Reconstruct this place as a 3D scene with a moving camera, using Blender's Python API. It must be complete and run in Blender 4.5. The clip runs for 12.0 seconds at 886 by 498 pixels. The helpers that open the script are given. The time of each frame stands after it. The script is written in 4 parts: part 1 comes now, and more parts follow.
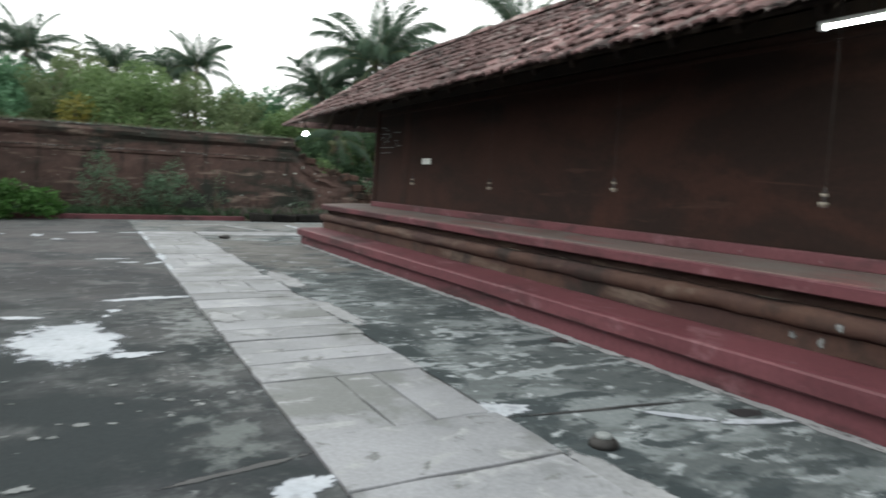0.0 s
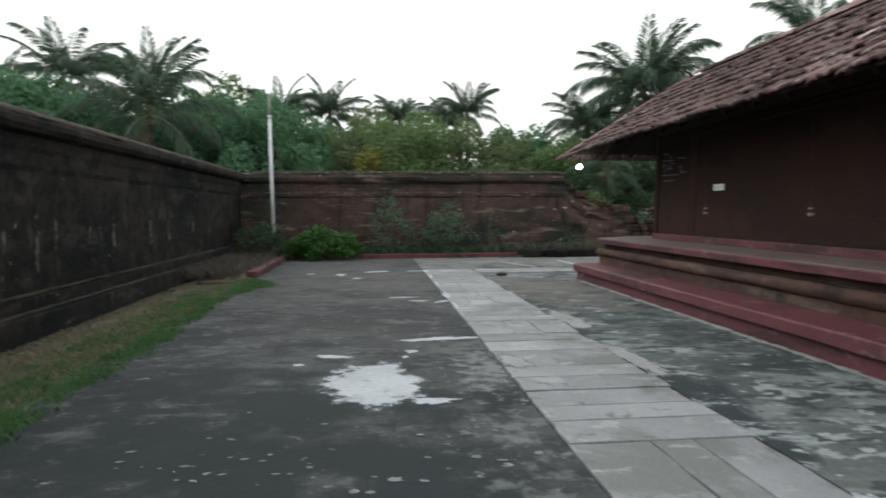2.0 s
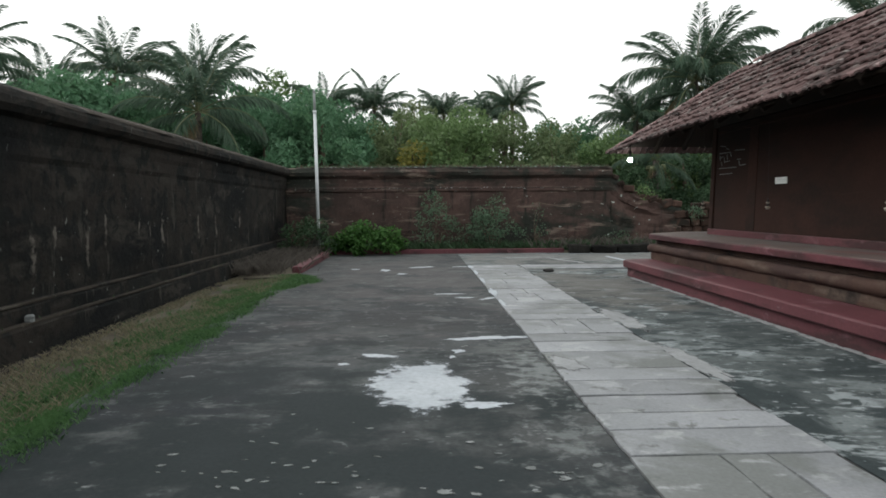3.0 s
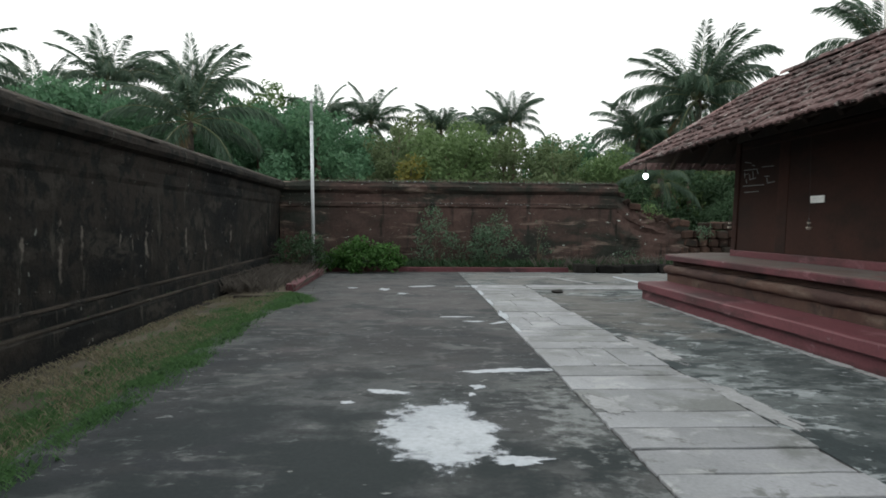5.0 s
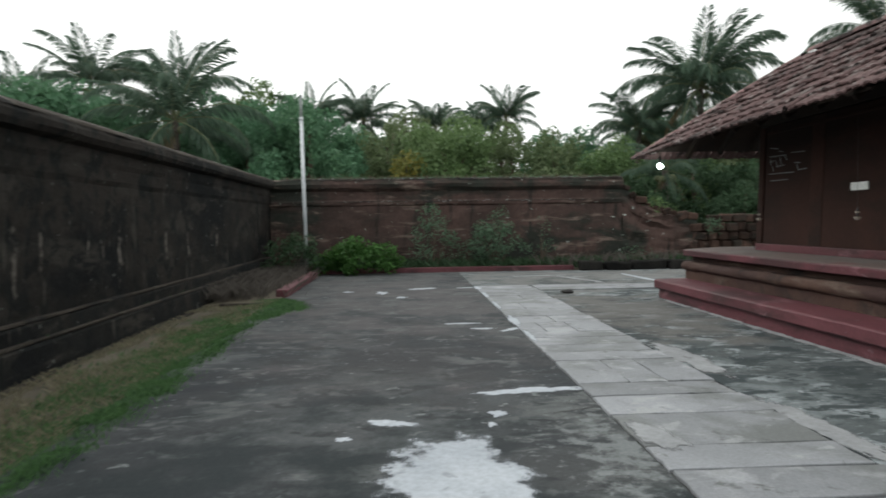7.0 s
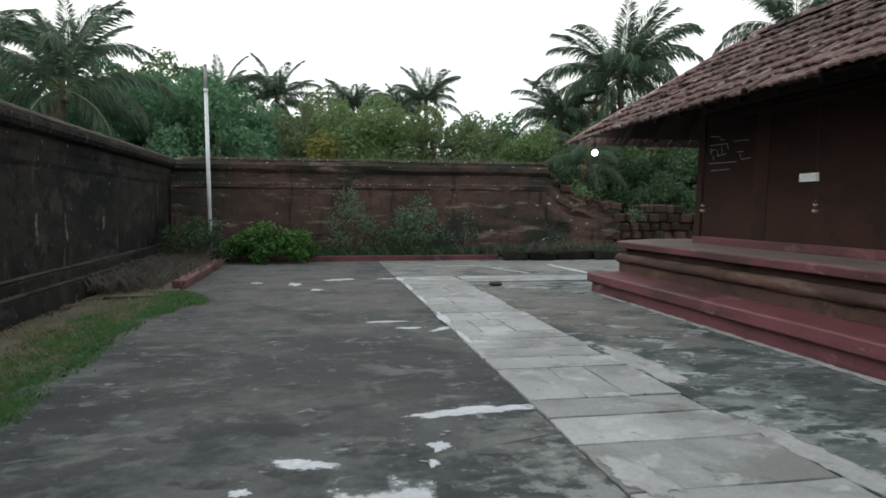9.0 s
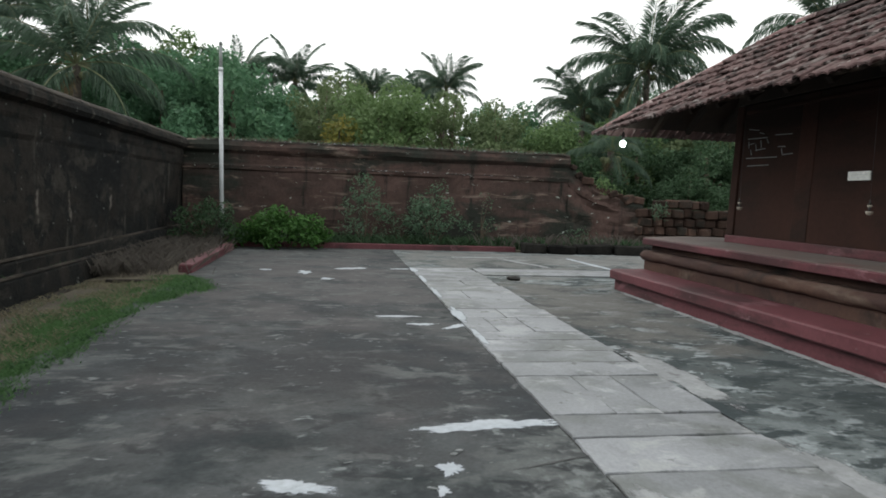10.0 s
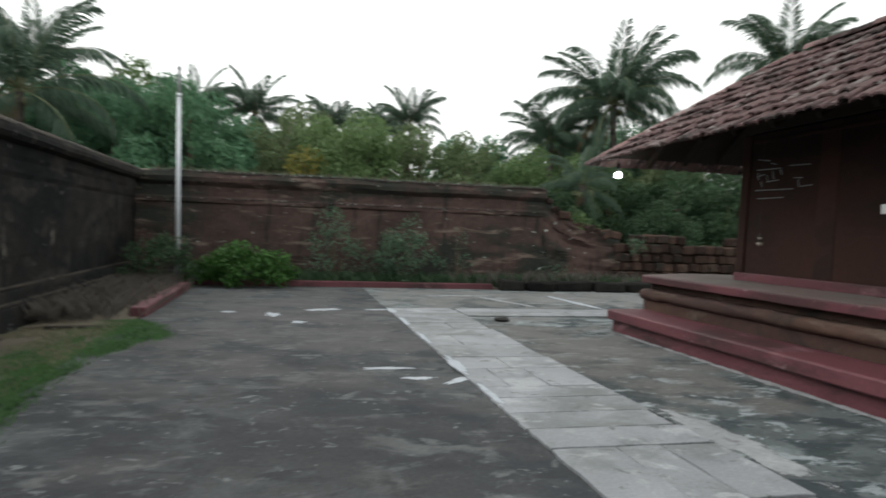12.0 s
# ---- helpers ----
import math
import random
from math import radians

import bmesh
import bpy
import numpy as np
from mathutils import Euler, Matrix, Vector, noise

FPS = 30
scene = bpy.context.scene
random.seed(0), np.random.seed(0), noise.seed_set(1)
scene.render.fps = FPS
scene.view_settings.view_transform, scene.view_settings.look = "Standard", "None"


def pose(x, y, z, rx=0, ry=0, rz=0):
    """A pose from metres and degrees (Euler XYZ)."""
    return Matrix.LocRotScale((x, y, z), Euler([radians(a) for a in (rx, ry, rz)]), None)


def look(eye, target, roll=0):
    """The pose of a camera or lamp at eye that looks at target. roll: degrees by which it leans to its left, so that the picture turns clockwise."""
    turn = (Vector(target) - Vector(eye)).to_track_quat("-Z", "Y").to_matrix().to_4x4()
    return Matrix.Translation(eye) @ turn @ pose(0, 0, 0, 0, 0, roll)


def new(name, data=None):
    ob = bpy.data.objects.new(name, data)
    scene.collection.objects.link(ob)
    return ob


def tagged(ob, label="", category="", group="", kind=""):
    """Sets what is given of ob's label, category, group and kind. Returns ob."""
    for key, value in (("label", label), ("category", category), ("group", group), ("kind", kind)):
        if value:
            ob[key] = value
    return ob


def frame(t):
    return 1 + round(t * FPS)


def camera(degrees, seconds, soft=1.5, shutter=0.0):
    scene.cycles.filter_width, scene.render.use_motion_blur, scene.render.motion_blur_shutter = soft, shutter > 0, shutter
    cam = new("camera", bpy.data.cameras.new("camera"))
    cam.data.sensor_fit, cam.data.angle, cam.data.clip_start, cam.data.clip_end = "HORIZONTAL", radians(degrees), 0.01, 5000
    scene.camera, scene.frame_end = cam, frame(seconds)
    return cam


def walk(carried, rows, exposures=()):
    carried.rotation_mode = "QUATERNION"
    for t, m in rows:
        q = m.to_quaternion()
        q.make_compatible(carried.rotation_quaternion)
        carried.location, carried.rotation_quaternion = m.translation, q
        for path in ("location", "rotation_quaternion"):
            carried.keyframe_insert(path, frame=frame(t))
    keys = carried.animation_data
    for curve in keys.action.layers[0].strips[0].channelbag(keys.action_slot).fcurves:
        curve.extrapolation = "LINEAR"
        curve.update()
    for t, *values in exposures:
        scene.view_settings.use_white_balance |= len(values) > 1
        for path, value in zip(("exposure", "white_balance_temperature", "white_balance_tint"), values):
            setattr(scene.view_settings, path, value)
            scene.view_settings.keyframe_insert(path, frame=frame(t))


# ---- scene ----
cam = camera(66.8, 12.0, soft=1.7, shutter=0.7)
PATH = [
    (0, (0.308, 0.887, 1.376), (1.245, 2.643, 1.183), 2.6),
    (0.5, (0.229, 1.008, 1.374), (0.995, 2.847, 1.191), 3.4),
    (1, (0.12, 1.099, 1.39), (0.735, 2.996, 1.239), 0.7),
    (1.5, (0.093, 1.2, 1.394), (0.513, 3.148, 1.222), 0.2),
    (2, (0.181, 1.407, 1.404), (0.384, 3.393, 1.291), -0.3),
    (2.5, (0.205, 1.517, 1.399), (0.298, 3.511, 1.269), -0.1),
    (3, (0.153, 1.633, 1.408), (0.228, 3.628, 1.28), -0.4),
    (5, (-0.045, 2.43, 1.391), (0.054, 4.426, 1.313), 0.4),
    (5.5, (-0.127, 2.642, 1.393), (0.052, 4.632, 1.309), 0.1),
    (6, (-0.096, 2.892, 1.388), (-0.024, 4.889, 1.3), -0.1),
    (6.5, (-0.044, 3.084, 1.376), (-0.039, 5.08, 1.259), -0.2),
    (7, (-0.107, 3.322, 1.39), (0.006, 5.317, 1.306), -0.8),
    (9, (-0.135, 4.32, 1.38), (0.227, 6.283, 1.255), 0.3),
    (9.5, (-0.117, 4.575, 1.386), (0.238, 6.541, 1.279), 0.1),
    (10, (-0.061, 4.804, 1.382), (0.256, 6.773, 1.223), 2.0),
    (10.5, (-0.148, 5.1, 1.377), (0.297, 7.044, 1.236), 0.5),
    (11, (-0.215, 5.284, 1.39), (0.182, 7.236, 1.215), 1.5),
    (11.5, (-0.234, 5.497, 1.355), (0.054, 7.475, 1.303), 1.0),
    (12, (-0.315, 5.765, 1.367), (0.126, 7.716, 1.315), 2.0),
]
walk(cam, [(t, look(eye, target, roll)) for t, eye, target, roll in PATH], exposures=((0.0, 1.45, 6500, 6.0), (0.5, 1.22, 6500, 6.0), (1.0, 1.1, 6500, 6.0), (1.6, 1.02, 6500, 6.0), (6.5, 1.04, 6500, 6.0), (10.5, 1.07, 6500, 6.0), (12.0, 1.08, 6500, 6.0)))

# ---- light ----
world = bpy.data.worlds.new("overcast_dusk")
scene.world = world
world.use_nodes = True
wn, wl = world.node_tree.nodes, world.node_tree.links
sky = wn.new("ShaderNodeTexSky")
sky.sky_type, sky.sun_disc = "NISHITA", False
sky.sun_elevation, sky.sun_rotation = radians(38), radians(-62)
sky.air_density, sky.dust_density, sky.ozone_density = 1.0, 4.0, 1.0
grey = wn.new("ShaderNodeHueSaturation")
grey.inputs["Saturation"].default_value = 0.10
wl.new(sky.outputs[0], grey.inputs["Color"])
cloud = wn.new("ShaderNodeMix")
cloud.data_type = "RGBA"
cloud.inputs["Factor"].default_value = 0.7
cloud.inputs["B"].default_value = (6.0, 6.05, 6.0, 1)
wl.new(grey.outputs[0], cloud.inputs["A"])
wl.new(cloud.outputs["Result"], wn["Background"].inputs["Color"])
wn["Background"].inputs["Strength"].default_value = 0.12
sun_data = bpy.data.lights.new("sun", "SUN")
sun_data.energy, sun_data.angle, sun_data.color = 0.25, radians(60), (1.0, 0.97, 0.94)
sun = new("sun", sun_data)
sun.matrix_world = look((20 * math.sin(radians(-62)), 20 * math.cos(radians(-62)), 20 * math.tan(radians(38))), (0, 0, 0))

# ---- materials ----


def nodes_of(name):
    m = bpy.data.materials.new(name)
    m.use_nodes = True
    return m, m.node_tree.nodes, m.node_tree.links, m.node_tree.nodes["Principled BSDF"]


def noise_node(n, l, vec, scale, detail=6.0, rough=0.6, warp=0.0):
    t = n.new("ShaderNodeTexNoise")
    t.inputs["Scale"].default_value, t.inputs["Detail"].default_value = scale, detail
    t.inputs["Roughness"].default_value, t.inputs["Distortion"].default_value = rough, warp
    l.new(vec, t.inputs["Vector"])
    return t.outputs["Fac"]


def ramp_node(n, l, fac, lo, hi):
    r = n.new("ShaderNodeMapRange")
    r.interpolation_type = "SMOOTHSTEP"
    r.inputs["From Min"].default_value, r.inputs["From Max"].default_value = lo, hi
    l.new(fac, r.inputs["Value"])
    return r.outputs["Result"]


def mix_node(n, l, fac, a, b, blend="MIX"):
    m = n.new("ShaderNodeMix")
    m.data_type, m.blend_type = "RGBA", blend
    for sock, v in ((m.inputs["Factor"], fac), (m.inputs["A"], a), (m.inputs["B"], b)):
        if isinstance(v, (int, float)):
            sock.default_value = v
        elif isinstance(v, tuple):
            sock.default_value = (*v, 1)
        else:
            l.new(v, sock)
    return m.outputs["Result"]


def world_vec(n, l, stretch=(1, 1, 1)):
    g = n.new("ShaderNodeNewGeometry")
    o = n.new("ShaderNodeObjectInfo")
    add = n.new("ShaderNodeVectorMath")
    add.operation = "MULTIPLY_ADD"
    l.new(o.outputs["Random"], add.inputs[0])
    add.inputs[1].default_value = (3.7, 5.1, 2.3)
    l.new(g.outputs["Position"], add.inputs[2])
    mul = n.new("ShaderNodeVectorMath")
    mul.operation = "MULTIPLY"
    mul.inputs[1].default_value = stretch
    l.new(add.outputs[0], mul.inputs[0])
    return mul.outputs[0]


def bump_node(n, l, b, height, strength, dist):
    u = n.new("ShaderNodeBump")
    u.inputs["Strength"].default_value, u.inputs["Distance"].default_value = strength, dist
    l.new(height, u.inputs["Height"])
    l.new(u.outputs[0], b.inputs["Normal"])


def surface(name, dark, light, big=0.8, fine=14.0, rough=0.85, bump=0.4, dist=0.01, layers=(), vary=0.12, spec=0.3, spots=()):
    """Two tones on a broad scale, grain on a fine one, and layers: (colour, scale, from, to, stretch) laid over it."""
    m, n, l, b = nodes_of(name)
    v = world_vec(n, l)
    col = mix_node(n, l, ramp_node(n, l, noise_node(n, l, v, big), 0.32, 0.68), dark, light)
    for colour, scale, lo, hi, stretch in layers:
        f = ramp_node(n, l, noise_node(n, l, world_vec(n, l, stretch), scale, 8.0, 0.62, 0.4), lo, hi)
        col = mix_node(n, l, f, col, colour)
    for colour, (cx, cy, cz), (rx, ry, rz), scale, start, sharp, most in spots:
        off, ln = n.new("ShaderNodeVectorMath"), n.new("ShaderNodeVectorMath")
        off.operation, ln.operation = "MULTIPLY_ADD", "LENGTH"
        geo = n.new("ShaderNodeNewGeometry")
        l.new(geo.outputs["Position"], off.inputs[0])
        off.inputs[1].default_value, off.inputs[2].default_value = (1 / rx, 1 / ry, 1 / rz), (-cx / rx, -cy / ry, -cz / rz)
        l.new(off.outputs[0], ln.inputs[0])
        wob = n.new("ShaderNodeMath")
        wob.operation = "MULTIPLY_ADD"
        wob.inputs[1].default_value = -4.0
        l.new(noise_node(n, l, v, scale, 8.0, 0.62), wob.inputs[0])
        l.new(ln.outputs["Value"], wob.inputs[2])
        f = ramp_node(n, l, wob.outputs[0], start, start - sharp)
        amount = n.new("ShaderNodeMath")
        amount.operation = "MULTIPLY"
        amount.inputs[1].default_value = most
        l.new(f, amount.inputs[0])
        col = mix_node(n, l, amount.outputs[0], col, colour)
    g = noise_node(n, l, v, fine, 8.0, 0.7)
    tone = n.new("ShaderNodeMapRange")
    tone.inputs["To Min"].default_value, tone.inputs["To Max"].default_value = 0.55, 1.45
    l.new(g, tone.inputs["Value"])
    col = mix_node(n, l, 1.0, col, tone.outputs[0], "MULTIPLY")
    if vary:
        o = n.new("ShaderNodeObjectInfo")
        t2 = n.new("ShaderNodeMapRange")
        t2.inputs["To Min"].default_value, t2.inputs["To Max"].default_value = 1 - vary, 1 + vary
        l.new(o.outputs["Random"], t2.inputs["Value"])
        col = mix_node(n, l, 1.0, col, t2.outputs[0], "MULTIPLY")
    l.new(col, b.inputs["Base Color"])
    b.inputs["Roughness"].default_value = rough
    b.inputs["Specular IOR Level"].default_value = spec
    bump_node(n, l, b, g, bump, dist)
    return m


def leafy(name, dark, light, tip=None, rough=0.55, big=0.35):
    """Leaves: each island its own tone; some let light through."""
    m, n, l, b = nodes_of(name)
    g = n.new("ShaderNodeNewGeometry")
    col = mix_node(n, l, g.outputs["Random Per Island"], dark, light)
    v = world_vec(n, l)
    patch = ramp_node(n, l, noise_node(n, l, v, big, 3.0), 0.35, 0.7)
    col = mix_node(n, l, patch, col, tip or light)
    l.new(col, b.inputs["Base Color"])
    b.inputs["Roughness"].default_value = rough
    b.inputs["Specular IOR Level"].default_value = 0.25
    tr = n.new("ShaderNodeBsdfTranslucent")
    l.new(col, tr.inputs["Color"])
    mx = n.new("ShaderNodeMixShader")
    mx.inputs[0].default_value = 0.4
    l.new(b.outputs[0], mx.inputs[1])
    l.new(tr.outputs[0], mx.inputs[2])
    l.new(mx.outputs[0], n["Material Output"].inputs["Surface"])
    return m


def glow(name, colour, strength):
    m, n, l, b = nodes_of(name)
    b.inputs["Emission Color"].default_value = (*colour, 1)
    b.inputs["Emission Strength"].default_value = strength
    b.inputs["Base Color"].default_value = (0.8, 0.8, 0.8, 1)
    return m


ONE = (1, 1, 1)
M_SOIL = surface("soil", (0.085, 0.074, 0.057), (0.159, 0.139, 0.106), 0.5, 18, 0.95, 0.8, 0.02)
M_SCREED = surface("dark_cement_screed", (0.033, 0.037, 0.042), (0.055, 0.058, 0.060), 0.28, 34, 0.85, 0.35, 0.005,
                   layers=(((0.081, 0.088, 0.092), 0.55, 0.45, 0.64, (1, 1.5, 1)), ((0.027, 0.031, 0.036), 0.40, 0.47, 0.60, (1, 1.2, 1)),
                           ((0.102, 0.109, 0.110), 1.5, 0.52, 0.64, (1, 1.5, 1)), ((0.074, 0.077, 0.079), 0.20, 0.46, 0.60, (1, 1, 1)), ((0.035, 0.039, 0.043), 1.0, 0.51, 0.62, (1, 1.3, 1)),
                           ((0.111, 0.118, 0.119), 3.2, 0.55, 0.66, (1, 1.3, 1)), ((0.032, 0.035, 0.038), 2.6, 0.54, 0.64, (1, 1.5, 1)),
                           ((0.166, 0.180, 0.183), 6.5, 0.61, 0.68, (1, 1.4, 1))), vary=0.0, spec=0.2,
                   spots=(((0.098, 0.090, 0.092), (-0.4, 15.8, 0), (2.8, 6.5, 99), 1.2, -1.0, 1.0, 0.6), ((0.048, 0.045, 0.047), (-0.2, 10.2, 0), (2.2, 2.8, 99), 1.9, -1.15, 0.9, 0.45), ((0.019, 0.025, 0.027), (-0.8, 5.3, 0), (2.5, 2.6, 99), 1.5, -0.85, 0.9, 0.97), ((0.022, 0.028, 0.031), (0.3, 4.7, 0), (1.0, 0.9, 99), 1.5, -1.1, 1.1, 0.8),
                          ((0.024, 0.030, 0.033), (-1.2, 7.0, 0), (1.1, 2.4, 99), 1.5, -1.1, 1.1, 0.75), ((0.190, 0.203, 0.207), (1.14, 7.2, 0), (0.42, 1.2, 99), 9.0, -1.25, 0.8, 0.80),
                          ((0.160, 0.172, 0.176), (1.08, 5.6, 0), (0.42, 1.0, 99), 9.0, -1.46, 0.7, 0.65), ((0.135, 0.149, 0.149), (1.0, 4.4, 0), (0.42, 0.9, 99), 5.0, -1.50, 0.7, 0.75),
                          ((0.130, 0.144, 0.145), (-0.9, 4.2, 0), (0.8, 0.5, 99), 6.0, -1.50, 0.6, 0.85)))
M_WORN = surface("limewashed_cement", (0.059, 0.070, 0.073), (0.100, 0.113, 0.117), 0.5, 26, 0.85, 0.35, 0.005,
                 layers=(((0.157, 0.176, 0.182), 0.8, 0.47, 0.57, (1, 1.7, 1)), ((0.028, 0.037, 0.040), 0.42, 0.48, 0.57, (1.4, 0.9, 1)),
                         ((0.237, 0.262, 0.273), 1.7, 0.54, 0.60, (1, 1.8, 1)), ((0.036, 0.046, 0.050), 1.5, 0.54, 0.60, (1, 1.8, 1)), ((0.046, 0.056, 0.059), 3.4, 0.55, 0.61, (1, 1.8, 1)),
                         ((0.285, 0.312, 0.325), 5.5, 0.60, 0.65, (1, 1.6, 1))), vary=0.0, spec=0.22,
                 spots=(((0.036, 0.045, 0.047), (3.6, 8.6, 0), (1.1, 2.8, 99), 3.2, -1.30, 0.6, 0.60), ((0.135, 0.129, 0.124), (3.3, 13.4, 0), (1.7, 3.2, 99), 1.6, -0.9, 0.9, 0.80), ((0.165, 0.162, 0.158), (5.0, 19.4, 0), (7.0, 3.0, 99), 1.4, -0.9, 1.0, 0.75)))
M_FLAKE = surface("broken_lime_flakes", (0.125, 0.135, 0.137), (0.200, 0.212, 0.216), 3.0, 26, 0.85, 0.4, 0.004, layers=(((0.070, 0.075, 0.076), 9, 0.52, 0.64, ONE),), vary=0.25)
M_SLAB = surface("grey_granite_slab", (0.185, 0.193, 0.206), (0.262, 0.270, 0.290), 0.8, 40, 0.62, 0.14, 0.004,
                 layers=(((0.142, 0.149, 0.157), 1.3, 0.52, 0.66, ONE), ((0.314, 0.322, 0.341), 1.8, 0.56, 0.68, ONE), ((0.142, 0.150, 0.150), 0.7, 0.50, 0.62, ONE), ((0.285, 0.294, 0.303), 3.0, 0.56, 0.66, (1, 1.6, 1)), ((0.114, 0.120, 0.120), 5.0, 0.60, 0.68, ONE)), vary=0.09, spec=0.42)
M_JOINT = surface("dirty_joint", (0.018, 0.018, 0.019), (0.045, 0.045, 0.044), 2.5, 30, 0.9, 0.5, 0.004)
M_DAMP = surface("damp_dark_cement", (0.018, 0.019, 0.021), (0.030, 0.031, 0.033), 0.8, 30, 0.5, 0.2, 0.004, layers=(((0.060, 0.061, 0.062), 3.0, 0.57, 0.66, (1, 1.6, 1)),), vary=0.0, spec=0.45)
M_LIME = surface("white_lime_deposit", (0.325, 0.353, 0.394), (0.406, 0.435, 0.476), 1.5, 22, 0.5, 0.25, 0.003, layers=(((0.244, 0.262, 0.290), 5, 0.56, 0.68, ONE),), vary=0.0)
M_MORTAR = surface("pale_mortar", (0.208, 0.215, 0.225), (0.297, 0.305, 0.316), 2.0, 24, 0.8, 0.3, 0.004, layers=(((0.148, 0.150, 0.158), 4, 0.55, 0.68, ONE),), vary=0.05)
M_RED = surface("red_oxide_cement", (0.088, 0.027, 0.034), (0.124, 0.040, 0.049), 0.7, 22, 0.6, 0.25, 0.004,
                layers=(((0.052, 0.021, 0.024), 1.2, 0.50, 0.64, (1, 0.5, 2)), ((0.169, 0.080, 0.091), 2.6, 0.57, 0.68, (1, 0.5, 1)), ((0.150, 0.090, 0.098), 9.0, 0.65, 0.69, (1, 0.6, 1))), vary=0.03, spec=0.35)
M_LEDGE = surface("dusty_red_ledge_top", (0.105, 0.078, 0.072), (0.150, 0.115, 0.106), 0.8, 22, 0.75, 0.25, 0.004, layers=(((0.135, 0.120, 0.112), 1.6, 0.46, 0.60, (1, 0.4, 1)), ((0.16, 0.075, 0.075), 2.2, 0.55, 0.66, (1, 0.4, 1))), vary=0.03)
M_PLINTH = surface("brown_laterite_plinth", (0.035, 0.018, 0.016), (0.063, 0.034, 0.025), 0.8, 18, 0.85, 0.6, 0.012,
                   layers=(((0.102, 0.075, 0.060), 1.8, 0.54, 0.68, (1, 0.4, 1.5)), ((0.018, 0.013, 0.011), 1.2, 0.52, 0.66, ONE)), vary=0.05)
M_BWALL = surface("brown_plastered_wall", (0.027, 0.012, 0.009), (0.042, 0.018, 0.013), 0.6, 20, 0.85, 0.3, 0.006,
                  layers=(((0.018, 0.010, 0.008), 0.8, 0.46, 0.64, (0.7, 0.5, 1.2)), ((0.048, 0.025, 0.019), 2.5, 0.60, 0.74, (1, 0.3, 2.5))), vary=0.04, spec=0.2)
DRIPS = ((12.7, 0.66, 1.40, 0.07), (10.2, 0.70, 1.42, 0.05), (10.7, 0.92, 1.42, 0.03), (9.0, 0.55, 1.20, 0.05), (9.45, 0.95, 1.30, 0.03), (11.8, 0.95, 1.40, 0.03), (14.5, 0.60, 1.45, 0.04),
         (12.2, 0.80, 1.30, 0.02), (15.6, 0.7, 1.3, 0.04), (7.7, 0.7, 1.5, 0.05), (17.4, 0.8, 1.4, 0.05), (6.6, 0.8, 1.3, 0.04), (21.2, 1.0, 1.35, 0.04))
M_LATER = surface("blackened_laterite", (0.016, 0.016, 0.015), (0.032, 0.028, 0.025), 0.45, 11, 0.95, 1.0, 0.03,
                  layers=(((0.010, 0.011, 0.012), 0.55, 0.46, 0.58, (1, 0.6, 1.0)), ((0.041, 0.038, 0.034), 1.3, 0.53, 0.64, (1, 0.5, 1.8)), ((0.014, 0.015, 0.015), 3.5, 0.50, 0.60, ONE),
                          ((0.059, 0.056, 0.049), 2.6, 0.60, 0.68, (1, 1.2, 0.22)), ((0.158, 0.166, 0.155), 8.0, 0.66, 0.69, ONE)), vary=0.03, spec=0.12,
                  spots=[((0.150, 0.137, 0.122), (-3.97, y, (z0 + z1) / 2), (99, w * 1.5, (z1 - z0) * 0.55), 9.0, -1.15, 0.9, 0.9) for y, z0, z1, w in DRIPS])
# pale mossy tone; on the west wall it also paints sky light on upward faces
M_LATTOP = surface("mossy_laterite_ledge", (0.036, 0.031, 0.026), (0.061, 0.052, 0.045), 0.9, 14, 0.95, 0.9, 0.02,
                   layers=(((0.020, 0.020, 0.020), 1.2, 0.50, 0.62, ONE), ((0.100, 0.092, 0.080), 3.0, 0.57, 0.68, ONE)), vary=0.0, spec=0.15)
M_LATRED = surface("reddish_mossy_laterite", (0.052, 0.038, 0.034), (0.094, 0.061, 0.054), 0.6, 10, 0.95, 0.9, 0.03,
                   layers=(((0.022, 0.023, 0.020), 1.5, 0.54, 0.66, (1.7, 1, 0.30)), ((0.031, 0.034, 0.029), 0.7, 0.46, 0.60, (0.7, 1, 1.3)), ((0.171, 0.132, 0.112), 2.0, 0.56, 0.68, (0.5, 1, 2.8)),
                           ((0.380, 0.420, 0.390), 6.5, 0.655, 0.69, (0.7, 1, 1.4))), vary=0.03, spec=0.15)
M_BLOCK = surface("rough_laterite_block", (0.034, 0.022, 0.018), (0.072, 0.044, 0.035), 1.5, 14, 0.95, 1.0, 0.03,
                  layers=(((0.024, 0.021, 0.018), 2.0, 0.48, 0.64, ONE), ((0.13, 0.10, 0.085), 3.0, 0.60, 0.70, ONE)), vary=0.45, spec=0.15)
M_TILE = surface("weathered_clay_tile", (0.100, 0.057, 0.056), (0.172, 0.112, 0.109), 1.2, 30, 0.85, 0.5, 0.006,
                 layers=(((0.235, 0.202, 0.194), 2.2, 0.53, 0.66, ONE), ((0.050, 0.039, 0.038), 1.4, 0.52, 0.66, ONE), ((0.035, 0.027, 0.026), 4.0, 0.54, 0.64, ONE), ((0.348, 0.308, 0.296), 8.0, 0.60, 0.68, ONE)), vary=0.72, spec=0.2)
# timber tone sunk near black: the shade under the eaves is in the colour
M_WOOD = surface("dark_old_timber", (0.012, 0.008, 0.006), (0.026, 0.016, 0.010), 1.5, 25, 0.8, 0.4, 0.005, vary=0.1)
M_POLE = surface("galvanised_pole", (0.52, 0.55, 0.58), (0.62, 0.65, 0.68), 2.0, 30, 0.45, 0.1, 0.002, vary=0.0)
